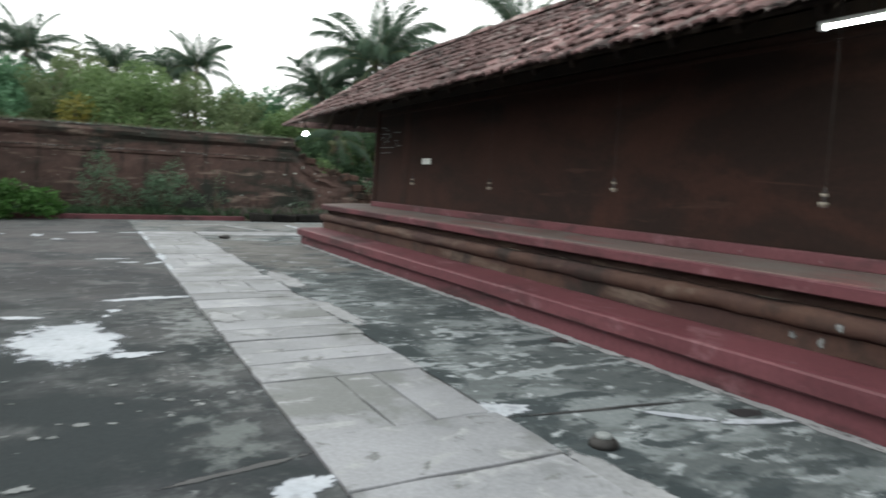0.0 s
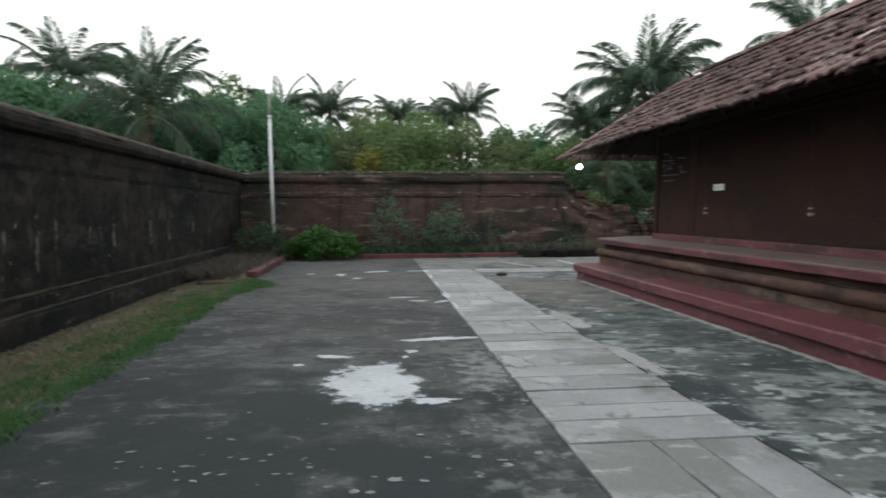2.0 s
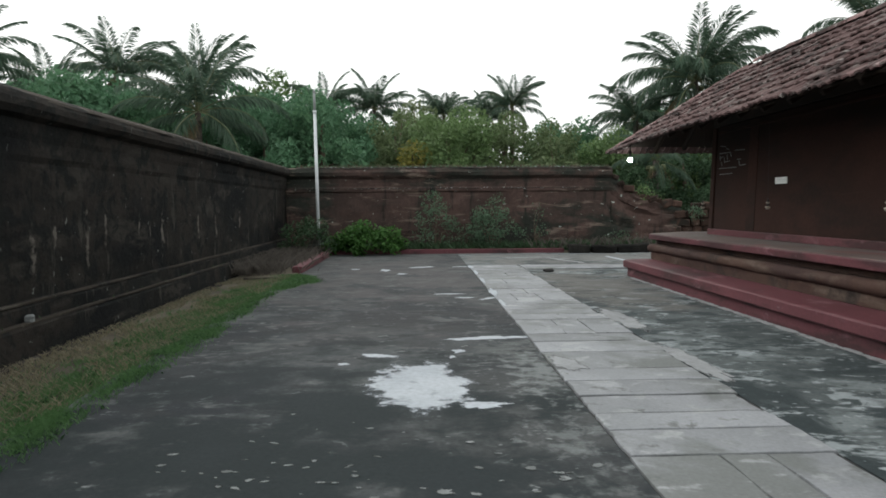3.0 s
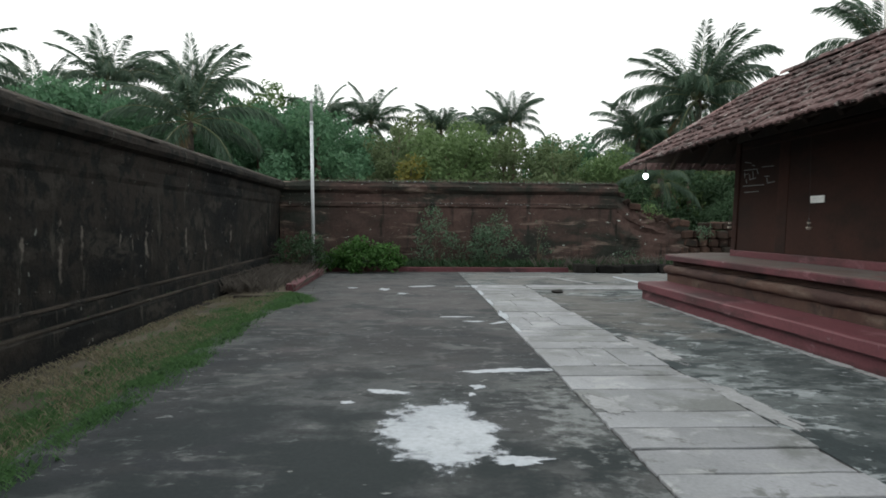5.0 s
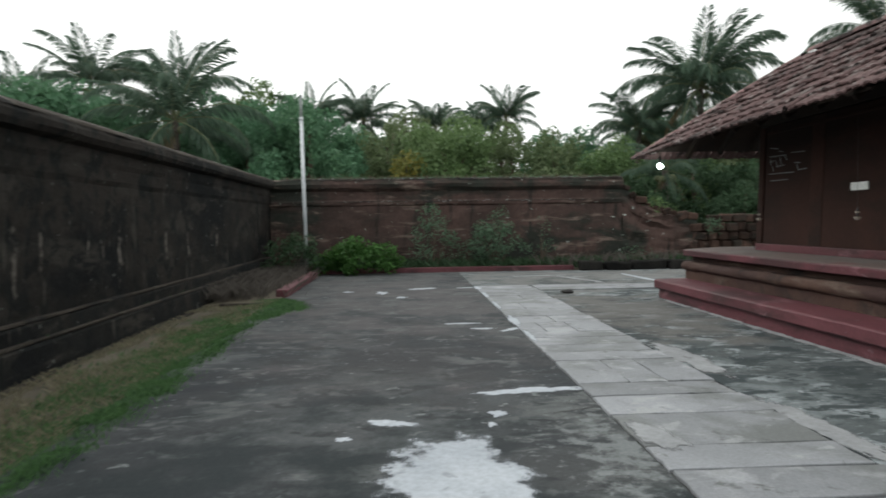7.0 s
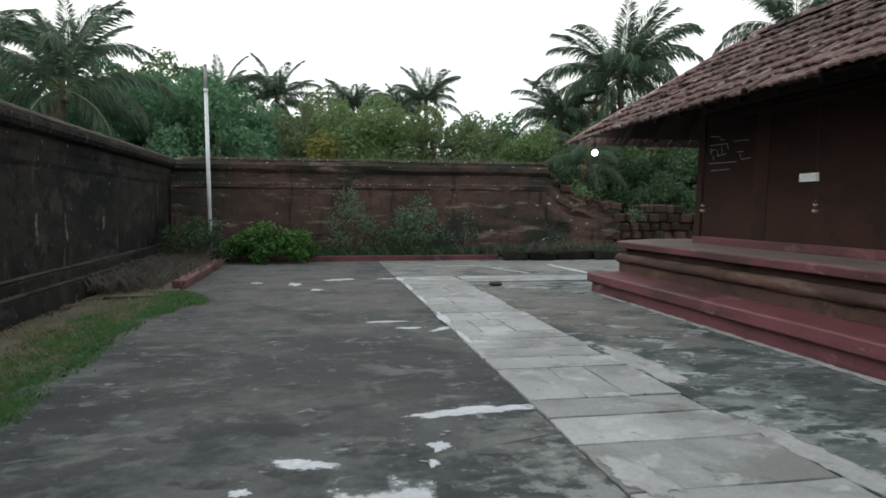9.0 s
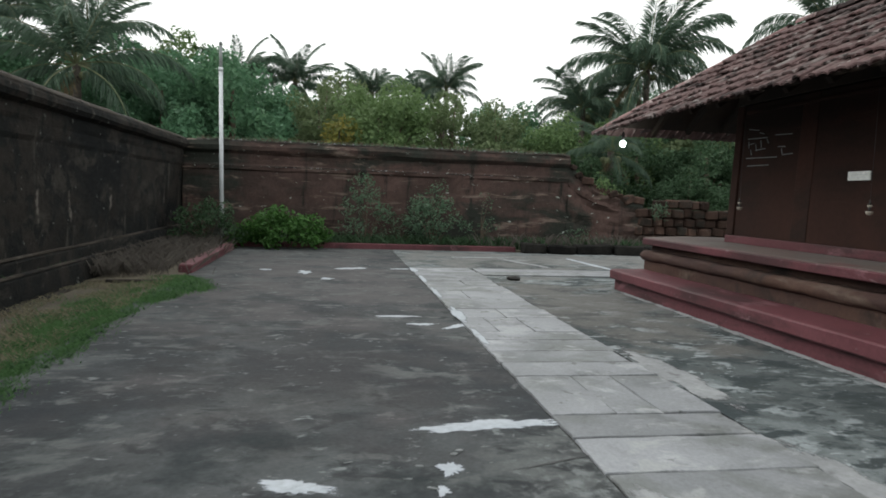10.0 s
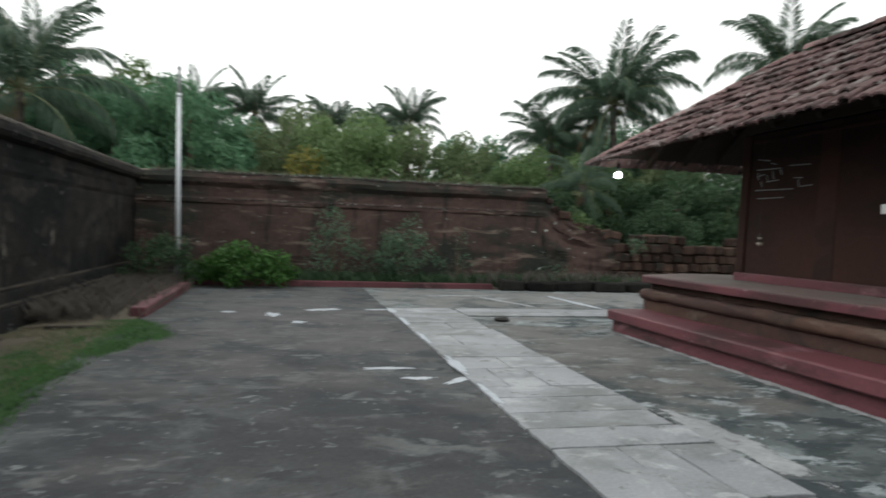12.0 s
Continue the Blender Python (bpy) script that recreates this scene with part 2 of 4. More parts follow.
M_DARKPOLE = surface("greyed_pole_top", (0.20, 0.22, 0.22), (0.28, 0.30, 0.30), 2.0, 30, 0.6, 0.1, 0.002, vary=0.0)
M_WHITE = surface("white_painted_metal", (0.62, 0.64, 0.62), (0.74, 0.75, 0.73), 4.0, 30, 0.5, 0.1, 0.002, vary=0.0)
M_LAMPTIN = surface("dull_brass", (0.20, 0.18, 0.15), (0.34, 0.31, 0.26), 6.0, 40, 0.4, 0.1, 0.002, vary=0.1)
M_CHALK = surface("chalk_stroke", (0.201, 0.222, 0.222), (0.276, 0.294, 0.294), 8.0, 40, 0.9, 0.1, 0.002, vary=0.1)
M_BLACK = surface("black_iron", (0.02, 0.02, 0.02), (0.045, 0.042, 0.040), 4.0, 30, 0.6, 0.3, 0.004, vary=0.1)
M_SOOT = surface("blackened_stone", (0.010, 0.010, 0.010), (0.024, 0.023, 0.021), 2.0, 18, 0.95, 0.8, 0.02, vary=0.2, spec=0.1)
M_TRUNK = surface("palm_bark", (0.07, 0.060, 0.050), (0.13, 0.115, 0.10), 1.5, 14, 0.9, 0.7, 0.03, layers=(((0.04, 0.035, 0.03), 3, 0.5, 0.65, (0.4, 0.4, 3)),))
M_PALM = leafy("palm_leaflets", (0.041, 0.076, 0.055), (0.104, 0.160, 0.108), (0.086, 0.140, 0.096), 0.45)
M_DRYPALM = leafy("dry_palm_leaflets", (0.10, 0.080, 0.05), (0.19, 0.15, 0.09), rough=0.7)
M_RIB = surface("palm_rib", (0.09, 0.11, 0.055), (0.14, 0.15, 0.08), 2, 20, 0.6, 0.2, 0.003)
M_LEAF = [leafy("deep_green_leaves", (0.060, 0.136, 0.075), (0.125, 0.244, 0.130), (0.104, 0.221, 0.127)),
          leafy("fresh_green_leaves", (0.079, 0.142, 0.056), (0.160, 0.243, 0.097), (0.135, 0.204, 0.085)),
          leafy("olive_brown_leaves", (0.081, 0.129, 0.060), (0.157, 0.211, 0.100), (0.136, 0.173, 0.086)),
          leafy("yellow_green_leaves", (0.110, 0.130, 0.035), (0.270, 0.225, 0.050), (0.150, 0.165, 0.045), 0.55, 1.6)]
M_DARKBUSH = leafy("dark_bush_leaves", (0.030, 0.065, 0.033), (0.069, 0.122, 0.062), (0.053, 0.100, 0.050))
M_BUSH = leafy("bright_bush_leaves", (0.031, 0.083, 0.019), (0.077, 0.186, 0.042), (0.051, 0.129, 0.029))
M_SHRUB = leafy("grey_green_shrub_leaves", (0.064, 0.117, 0.073), (0.127, 0.204, 0.131), (0.099, 0.172, 0.106))
M_GRASS = leafy("short_grass", (0.055, 0.117, 0.044), (0.120, 0.229, 0.091), (0.093, 0.192, 0.071), 0.6, 1.2)
M_WEED = leafy("dark_weed_leaves", (0.024, 0.058, 0.026), (0.070, 0.130, 0.058), (0.045, 0.095, 0.042), 0.6, 1.5)
M_STRAW = leafy("dry_grass", (0.160, 0.148, 0.101), (0.335, 0.296, 0.209), (0.227, 0.218, 0.151), 0.8, 1.2)
M_HAY = leafy("grey_hay", (0.083, 0.074, 0.065), (0.167, 0.151, 0.136), (0.122, 0.110, 0.100), 0.85, 1.5)
M_TWIG = surface("twigs", (0.07, 0.055, 0.04), (0.13, 0.10, 0.075), 3, 20, 0.9, 0.4, 0.004)
M_LAMP = glow("lit_lamp", (0.92, 1.0, 0.97), 30.0)

# ---- mesh helpers ----


def mesh_of(name, verts, faces, mat, smooth=False):
    me = bpy.data.meshes.new(name)
    me.from_pydata([tuple(v) for v in verts], [], [tuple(f) for f in faces])
    me.materials.append(mat)
    if smooth:
        me.polygons.foreach_set("use_smooth", [True] * len(me.polygons))
    me.update()
    return me


def bm_mesh(name, bm, mat, smooth=False):
    me = bpy.data.meshes.new(name)
    bmesh.ops.recalc_face_normals(bm, faces=bm.faces)
    bm.to_mesh(me)
    bm.free()
    me.materials.append(mat)
    if smooth:
        me.polygons.foreach_set("use_smooth", [True] * len(me.polygons))
    return me


def put(name, me, parent=None, m=None, label="", category="", group="", kind=""):
    ob = new(name, me)
    if parent is not None:
        ob.parent = parent
    if m is not None:
        ob.matrix_basis = m
    return tagged(ob, label, category, group, kind)


def part(name, bm, mat, parent, label="", smooth=False, m=None):
    return put(name, bm_mesh(name, bm, mat, smooth), parent, m, label)


def thing(name, m, label, category, group="", kind=""):
    return put(name, None, None, m, label, category, group, kind)


def box_bm(x0, x1, y0, y1, z0, z1, bevel=0.0, segs=2):
    bm = bmesh.new()
    bmesh.ops.create_cube(bm, size=1.0)
    for v in bm.verts:
        v.co = ((x0 + x1) / 2 + v.co.x * (x1 - x0), (y0 + y1) / 2 + v.co.y * (y1 - y0), (z0 + z1) / 2 + v.co.z * (z1 - z0))
    if bevel:
        bmesh.ops.bevel(bm, geom=list(bm.edges), offset=bevel, segments=segs, affect="EDGES", profile=0.5)
    return bm


def rod_bm(points, radii, sides=8):
    """A tapered tube along points."""
    bm = bmesh.new()
    rings = []
    pts = [Vector(p) for p in points]
    for i, p in enumerate(pts):
        d = (pts[min(i + 1, len(pts) - 1)] - pts[max(i - 1, 0)]).normalized()
        q = d.to_track_quat("Z", "Y")
        rings.append([bm.verts.new(p + q @ Vector((radii[i] * math.cos(2 * math.pi * k / sides), radii[i] * math.sin(2 * math.pi * k / sides), 0))) for k in range(sides)])
    for a, b in zip(rings, rings[1:]):
        for k in range(sides):
            bm.faces.new((a[k], a[(k + 1) % sides], b[(k + 1) % sides], b[k]))
    bm.faces.new(rings[0][::-1])
    bm.faces.new(rings[-1])
    return bm


def run_bm(profile, start, stop, step, place, jitter=0.0, seed=0.0):
    """A closed profile of (out, z) drawn along a line; place(s, out, z) gives the point."""
    bm = bmesh.new()
    count = max(1, round((stop - start) / step))
    rings = []
    for i in range(count + 1):
        s = start + (stop - start) * i / count
        ring = []
        for k, (o, z) in enumerate(profile):
            p = Vector((s * 1.3 + seed, o * 3 + k * 0.37, z * 2))
            j = jitter * noise.noise(p * 1.1) + 0.5 * jitter * noise.noise(p * 4.3)
            jz = 0.6 * jitter * noise.noise(p * 0.9 + Vector((7, 3, 1))) if z > 0.2 else 0.0
            ring.append(bm.verts.new(place(s, o + j, z + jz)))
        rings.append(ring)
    n = len(profile)
    for a, b in zip(rings, rings[1:]):
        for k in range(n):
            bm.faces.new((a[k], a[(k + 1) % n], b[(k + 1) % n], b[k]))
    bm.faces.new(rings[0])
    bm.faces.new(rings[-1][::-1])
    return bm


def finer(profile, most=0.22):
    out = []
    for (a, b), (c, d) in zip(profile, profile[1:] + profile[:1]):
        k = max(1, math.ceil(math.hypot(c - a, d - b) / most))
        out += [(a + (c - a) * i / k, b + (d - b) * i / k) for i in range(k)]
    return out


def ragged(base, scale=5.0, tag="_thin", bias=0.70):
    """A copy of a material that thins out towards a patch's rim (UV x: 0 at the middle, 1 at the rim)."""
    m = base.copy()
    m.name = base.name + tag
    n, l = m.node_tree.nodes, m.node_tree.links
    uv = n.new("ShaderNodeUVMap")
    sep = n.new("ShaderNodeSeparateXYZ")
    l.new(uv.outputs[0], sep.inputs[0])
    v = world_vec(n, l)
    a = noise_node(n, l, v, scale, 9.0, 0.68)
    f = n.new("ShaderNodeMath")
    f.operation = "MULTIPLY_ADD"
    f.inputs[1].default_value = 2.6
    l.new(a, f.inputs[0])
    inv = n.new("ShaderNodeMath")
    inv.operation = "MULTIPLY_ADD"
    inv.inputs[1].default_value, inv.inputs[2].default_value = -2.7, bias
    l.new(sep.outputs[0], inv.inputs[0])
    l.new(inv.outputs[0], f.inputs[2])
    k = ramp_node(n, l, f.outputs[0], 0.0, 0.55)
    l.new(k, n["Principled BSDF"].inputs["Alpha"])
    return m


M_LIME_EDGE, M_MORTAR_EDGE, M_DAMP_EDGE = [ragged(M_LIME, 6.0), ragged(M_MORTAR), ragged(M_DAMP)]
M_FLAKE_EDGE = ragged(M_FLAKE, 22.0, "_flaked", -0.02)


def blob_bm(cx, cy, rx, ry, z, seed, ragged=0.35, turn=0.0, points=72, thick=0.003):
    """A thin patch with a ragged edge, lying on the floor."""
    bm = bmesh.new()
    ring = []
    for k in range(points):
        a = 2 * math.pi * k / points
        p = Vector((math.cos(a) * 1.6 + seed, math.sin(a) * 1.6, seed * 0.7))
        r = 1 + ragged * (noise.noise(p) + 0.6 * noise.noise(p * 2.7) + 0.45 * noise.noise(p * 6.5))
        x, y = rx * r * math.cos(a), ry * r * math.sin(a)
        ring.append((cx + x * math.cos(turn) - y * math.sin(turn), cy + x * math.sin(turn) + y * math.cos(turn)))
    uv = bm.loops.layers.uv.new("UVMap")
    rings = []
    for f in (0.25, 0.5, 0.75, 1.0):
        rings.append((f, [bm.verts.new((cx + (x - cx) * f, cy + (y - cy) * f, z)) for x, y in ring]))
    mid = bm.verts.new((cx, cy, z))
    for k in range(points):
        j = (k + 1) % points
        made = [(bm.faces.new((rings[0][1][k], rings[0][1][j], mid)), (0.25, 0.25, 0.0))]
        for (f0, a), (f1, b) in zip(rings, rings[1:]):
            made.append((bm.faces.new((b[k], b[j], a[j], a[k])), (f1, f1, f0, f0)))
        for face, us in made:
            for loop, u in zip(face.loops, us):
                loop[uv].uv = (u, 0.5)
    return bm


# ---- ground and paving ----
soil = put("ground", mesh_of("ground", [(-900, -900, -0.13), (900, -900, -0.13), (900, 900, -0.13), (-900, 900, -0.13)], [(0, 1, 2, 3)], M_SOIL), kind="structure",
           label="brown earth with leaf litter around the courtyard", category="ground")


def sheet_bm(x0, x1, y0, y1, z, step=0.25, wave=0.0015, edge=None, fall=0.0):
    bm = bmesh.new()
    nx, ny = max(1, round((x1 - x0) / step)), max(1, round((y1 - y0) / step))
    g = []
    for i in range(nx + 1):
        row = []
        for j in range(ny + 1):
            x, y = x0 + (x1 - x0) * i / nx, y0 + (y1 - y0) * j / ny
            if edge and i == 0:
                x += edge * noise.noise(Vector((y * 1.7, 3, 1))) + 0.5 * edge * noise.noise(Vector((y * 6.0, 3, 1)))
            row.append(bm.verts.new((x, y, z + fall * (x - x1) + wave * noise.noise(Vector((x * 0.8, y * 0.8, 2))))))
        g.append(row)
    for i in range(nx):
        for j in range(ny):
            bm.faces.new((g[i][j], g[i + 1][j], g[i + 1][j + 1], g[i][j + 1]))
    rim = [g[i][0] for i in range(nx + 1)] + [g[nx][j] for j in range(1, ny + 1)] + [g[i][ny] for i in range(nx - 1, -1, -1)] + [g[0][j] for j in range(ny - 1, 0, -1)]
    low = [bm.verts.new((v.co.x, v.co.y, -0.14)) for v in rim]
    for k in range(len(rim)):
        j = (k + 1) % len(rim)
        bm.faces.new((rim[k], low[k], low[j], rim[j]))
    return bm


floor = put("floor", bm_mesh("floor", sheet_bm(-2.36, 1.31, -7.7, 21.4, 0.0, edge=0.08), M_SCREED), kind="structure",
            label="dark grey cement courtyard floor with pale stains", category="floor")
floor_b = put("floor_beside_plinth", bm_mesh("floor_b", sheet_bm(2.52, 4.6, -7.7, 15.3, -0.002), M_WORN), kind="structure",
              label="mottled grey and white cement floor along the plinth", category="floor")
floor_c = put("floor_far_end", bm_mesh("floor_c", sheet_bm(1.32, 13.0, 17.35, 21.4, -0.001), M_WORN), kind="structure",
              label="grey cement floor at the far end of the yard", category="floor")
floor_d = put("floor_past_building", bm_mesh("floor_d", sheet_bm(2.52, 13.0, 15.31, 16.30, -0.003), M_WORN), kind="structure",
              label="grey cement floor past the building's end", category="floor")
path = put("stone_path", bm_mesh("path_bed", box_bm(1.315, 2.515, -7.7, 17.34, -0.06, -0.006), M_JOINT), kind="structure",
           label="path of long grey granite slabs with dark joints", category="path")
path_b = put("cross_path", bm_mesh("cross_bed", box_bm(2.516, 13.0, 16.305, 17.34, -0.06, -0.006), M_JOINT), kind="structure",
             label="paler strip of grey slabs crossing the far end", category="path")

# ---- boundary walls ----
left_profile = finer([(0.33, -0.20), (0.30, 0.225), (0.28, 0.25), (0.16, 0.265), (0.155, 0.40), (0.14, 0.425), (-0.02, 0.44), (0.0, 1.90), (0.028, 1.97), (0.030, 2.13), (0.050, 2.20),
                      (0.056, 2.33), (0.16, 2.37), (0.205, 2.43), (0.20, 2.50), (0.15, 2.58), (0.03, 2.64), (-0.35, 2.70), (-0.75, 2.60), (-0.80, -0.20)])
wall_west = put("wall_west", bm_mesh("wall_west", run_bm(left_profile, -8.6, 23.6, 0.2, lambda s, o, z: (-3.97 + o, s, z), 0.022, 1.0), M_LATER), kind="structure",
                label="tall black-stained laterite boundary wall with rounded coping", category="wall")
# thin lighter strips: sky light on the ledges' top edges, put into colour
for z, o, w in ((0.256, 0.285, 0.05), (0.432, 0.145, 0.05)):
    part("ledge_top", run_bm([(o, z + 0.004), (o, z + 0.022), (o - w, z + 0.03), (o - w, z + 0.004)], -8.4, 22.7, 0.25, lambda s, u, h: (-3.97 + u, s, h), 0.012, z), M_LATTOP, wall_west, "paler mossy ledge")
# lighter skin over the coping paints the sky light on its top
part("coping_moss", run_bm(finer([(0.18, 2.552), (0.15, 2.59), (0.03, 2.652), (-0.35, 2.712), (-0.35, 2.69), (0.03, 2.63)], 0.15), -8.4, 22.7, 0.2, lambda s, u, h: (-3.97 + u, s, h), 0.02, 3.0), M_LATTOP, wall_west, "paler weathered top")
far_profile = finer([(0.08, -0.05), (0.07, 0.2), (0.0, 0.24), (0.0, 1.84), (0.05, 1.88), (0.055, 1.96), (0.0, 2.02), (0.0, 2.26), (0.10, 2.33), (0.14, 2.37), (0.16, 2.47), (0.10, 2.58),
                     (0.0, 2.62), (-0.3, 2.64), (-0.55, 2.56), (-0.6, -0.05)])
wall_north = put("wall_north", bm_mesh("wall_north", run_bm(far_profile, -3.95, 6.33, 0.2, lambda s, o, z: (s, 22.9 - o + 0.02 * noise.noise(Vector((s * 2.7, z * 5.0, 3))), z + (0.03 * noise.noise(Vector((s * 0.9, z * 3.0, 6))) if 0.3 < z < 1.8 else 0)), 0.040, 9.0), M_LATRED), kind="structure",
                 label="reddish brown laterite wall with lichen and coping", category="wall")
part("string_course", run_bm([(0.06, 1.955), (0.06, 1.972), (-0.01, 1.985), (-0.01, 1.955)], -3.7, 6.2, 0.2, lambda s, u, h: (s, 22.9 - u, h), 0.02, 2.0), M_LATTOP, wall_north, "lichen-pale string course")
part("coping_moss", run_bm(finer([(0.12, 2.575), (0.10, 2.595), (0.0, 2.632), (-0.3, 2.655), (-0.3, 2.63), (0.0, 2.60)], 0.15), -3.6, 6.3, 0.15, lambda s, u, h: (s, 22.9 - u, h), 0.03, 4.0), M_LATTOP, wall_north, "mossy coping top")


def stub_top(s):
    """The crest of the crumbled end: steep at first, then easing down to the block wall."""
    crest = ((6.30, 2.50), (6.72, 2.02), (7.10, 1.82), (7.55, 1.63), (8.10, 1.50), (8.60, 1.42))
    for (a, p), (b, q) in zip(crest, crest[1:]):
        if s <= b:
            return p + (q - p) * max(0.0, (s - a) / (b - a)) + 0.05 * noise.noise(Vector((s * 3.0, 1, 1)))
    return 1.42


part("broken_end", run_bm(finer([(0.08, -0.05), (0.07, 0.2), (0.0, 0.24), (0.0, 1.84), (0.02, 1.9), (0.02, 2.4), (-0.1, 2.62), (-0.45, 2.58), (-0.6, -0.05)]), 6.33, 8.6, 0.11,
                          lambda s, o, z: (s, 22.9 - o, z if z < 0.25 else 0.25 + (z - 0.25) * (stub_top(s) - 0.25) / 2.37), 0.11, 12.0), M_LATRED, wall_north, "crumbled sloping end of the wall")
wall_south = put("wall_south", bm_mesh("wall_south", box_bm(-3.9, 13, -8.6, -8.0, -0.05, 2.6, 0.03), M_LATER), kind="structure",
                 label="plain dark laterite wall closing the yard", category="wall")
footing = put("wall_footing", bm_mesh("footing", run_bm([(0.42, -0.15), (0.41, -0.055), (0.34, -0.04), (0.28, -0.15)], -8.0, 15.6, 0.3, lambda s, o, z: (-3.97 + o, s, z), 0.015, 5.0), M_LATTOP), kind="structure",
              label="thin pale cement edge along the wall's foot", category="footing")
TO_WALL = Matrix(((0, 0, 1, 0), (0, 1, 0, 0), (1, 0, 0, 0), (0, 0, 0, 1)))

# ---- the long tiled building ----
FX, FY = 4.32, 14.80
SOUTH = -7.9
EAST = 8.6
temple = thing("temple_building", pose(0, 0, 0), "long low brown temple building with red plinth and tiled roof", "building")


def plinth_bm(profile, step=0.5, worn=0.006):
    """A profile of (inset from the plinth's foot, z) drawn round the west side and the north end; the north end steps in but little."""
    bm = bmesh.new()
    rings = []
    for x, y, kind in ((0, SOUTH, 0), (0, FY, 1), (EAST, FY, 2)):
        ring = []
        for o, z in profile:
            if kind == 0:
                ring.append((FX + o, SOUTH, z))
            elif kind == 1:
                ring.append((FX + o, FY - 0.15 * o, z))
            else:
                ring.append((EAST, FY - 0.15 * o, z))
        rings.append([Vector(p) for p in ring])
    full = []
    for a, b in zip(rings, rings[1:]):
        k = max(1, round((b[0] - a[0]).length / step))
        for i in range(k):
            full.append([p.lerp(q, i / k) for p, q in zip(a, b)])
    full.append(rings[-1])
    made = []
    for i, ring in enumerate(full):
        made.append([bm.verts.new(p + Vector([worn * (noise.noise(p * 2.1 + Vector((c * 5, 0, j * 0.3))) + 0.6 * noise.noise(p * 7.3 + Vector((c * 5, 2, 0)))) for c in range(3)])) for j, p in enumerate(ring)])
    n = len(profile)
    for a, b in zip(made, made[1:]):
        for k in range(n):
            bm.faces.new((a[k], a[(k + 1) % n], b[(k + 1) % n], b[k]))
    bm.faces.new(made[0])
    bm.faces.new(made[-1][::-1])
    return bm


part("step_riser", plinth_bm([(0.0, -0.05), (0.0, 0.162), (0.5, 0.162), (0.5, -0.05)]), M_RED, temple, "deep red cement riser")
part("step_slab", plinth_bm([(-0.075, 0.175), (-0.085, 0.19), (-0.085, 0.300), (-0.070, 0.314), (-0.02, 0.322), (0.48, 0.334), (0.48, 0.165), (-0.04, 0.165)]), M_RED, temple, "worn red cement step")
part("plinth_course", plinth_bm([(0.445, 0.335), (0.445, 0.405), (0.445, 0.475), (0.62, 0.475), (0.62, 0.335)], 0.12, 0.010), M_PLINTH, temple, "brown laterite course")
torus = [(0.45 - 0.075 * math.sin(a), 0.555 - 0.075 * math.cos(a)) for a in [math.pi * k / 8 for k in range(9)]]
part("rounded_moulding", plinth_bm([(0.60, 0.478)] + torus + [(0.60, 0.631)], 0.10, 0.016), M_PLINTH, temple, "half-round brown moulding", smooth=True)
part("plinth_recess", plinth_bm([(0.55, 0.632), (0.55, 0.722), (0.8, 0.722), (0.8, 0.632)]), M_PLINTH, temple, "recessed dark brown course")
part("ledge_fascia", plinth_bm([(0.415, 0.728), (0.405, 0.738), (0.400, 0.815), (0.412, 0.828), (0.60, 0.834), (0.60, 0.728)]), M_RED, temple, "red cement ledge front")
part("ledge_top", plinth_bm([(0.425, 0.830), (0.430, 0.838), (1.02, 0.868), (1.9, 0.872), (1.9, 0.830)]), M_LEDGE, temple, "greyish worn red ledge")

WX, WY = 5.395, 13.50
BATTER = 0.035


def battered(bm):
    """Lean the wall's faces back as they rise."""
    for v in bm.verts:
        v.co.x += BATTER * (v.co.z - 1.0)
    return bm


def wall_x(z):
    return WX + BATTER * (z - 1.0)


for k, (y, z, h, w) in enumerate(((3.87, 0.415, 0.055, 0.045), (3.66, 0.40, 0.06, 0.035), (3.50, 0.55, 0.05, 0.05))):
    part("plaster_patch", blob_bm(0, 0, h * 1.5, w * 1.5, 0, 220 + k * 1.7, 0.3, 0.0, 40), M_FLAKE_EDGE, temple, "pale plaster patch", m=Matrix.Translation((FX + (0.442 if z < 0.5 else 0.370), y, z)) @ TO_WALL)
part("wall", battered(box_bm(WX, EAST - 0.3, SOUTH, WY, 0.86, 2.75, 0.02)), M_BWALL, temple, "dark brown plastered wall")
part("base_band", box_bm(WX - 0.035, EAST - 0.3, SOUTH, WY + 0.035, 0.866, 0.972, 0.012), M_RED, temple, "dull red band along the wall's foot")
part("corner_post", battered(box_bm(WX - 0.025, WX + 0.16, WY - 0.13, WY + 0.025, 0.970, 2.74, 0.012)), M_BWALL, temple, "brown corner pilaster")
part("pilaster", battered(box_bm(WX - 0.007, WX + 0.05, 11.92, 12.20, 0.970, 2.74, 0.006)), M_BWALL, temple)
part("wall_string_course", battered(box_bm(WX - 0.02, WX + 0.04, SOUTH + 0.1, WY - 0.18, 2.62, 2.665, 0.008)), M_BWALL, temple)

# roof
EX, TY, EZ, RX, SLOPE = 4.05, 15.28, 2.45, 6.0, math.atan(0.70)
RZ = EZ + (RX - EX) * 0.70
ROOF_END = 2 * RX - EX
RIDGE_Y = TY - (RX - EX)


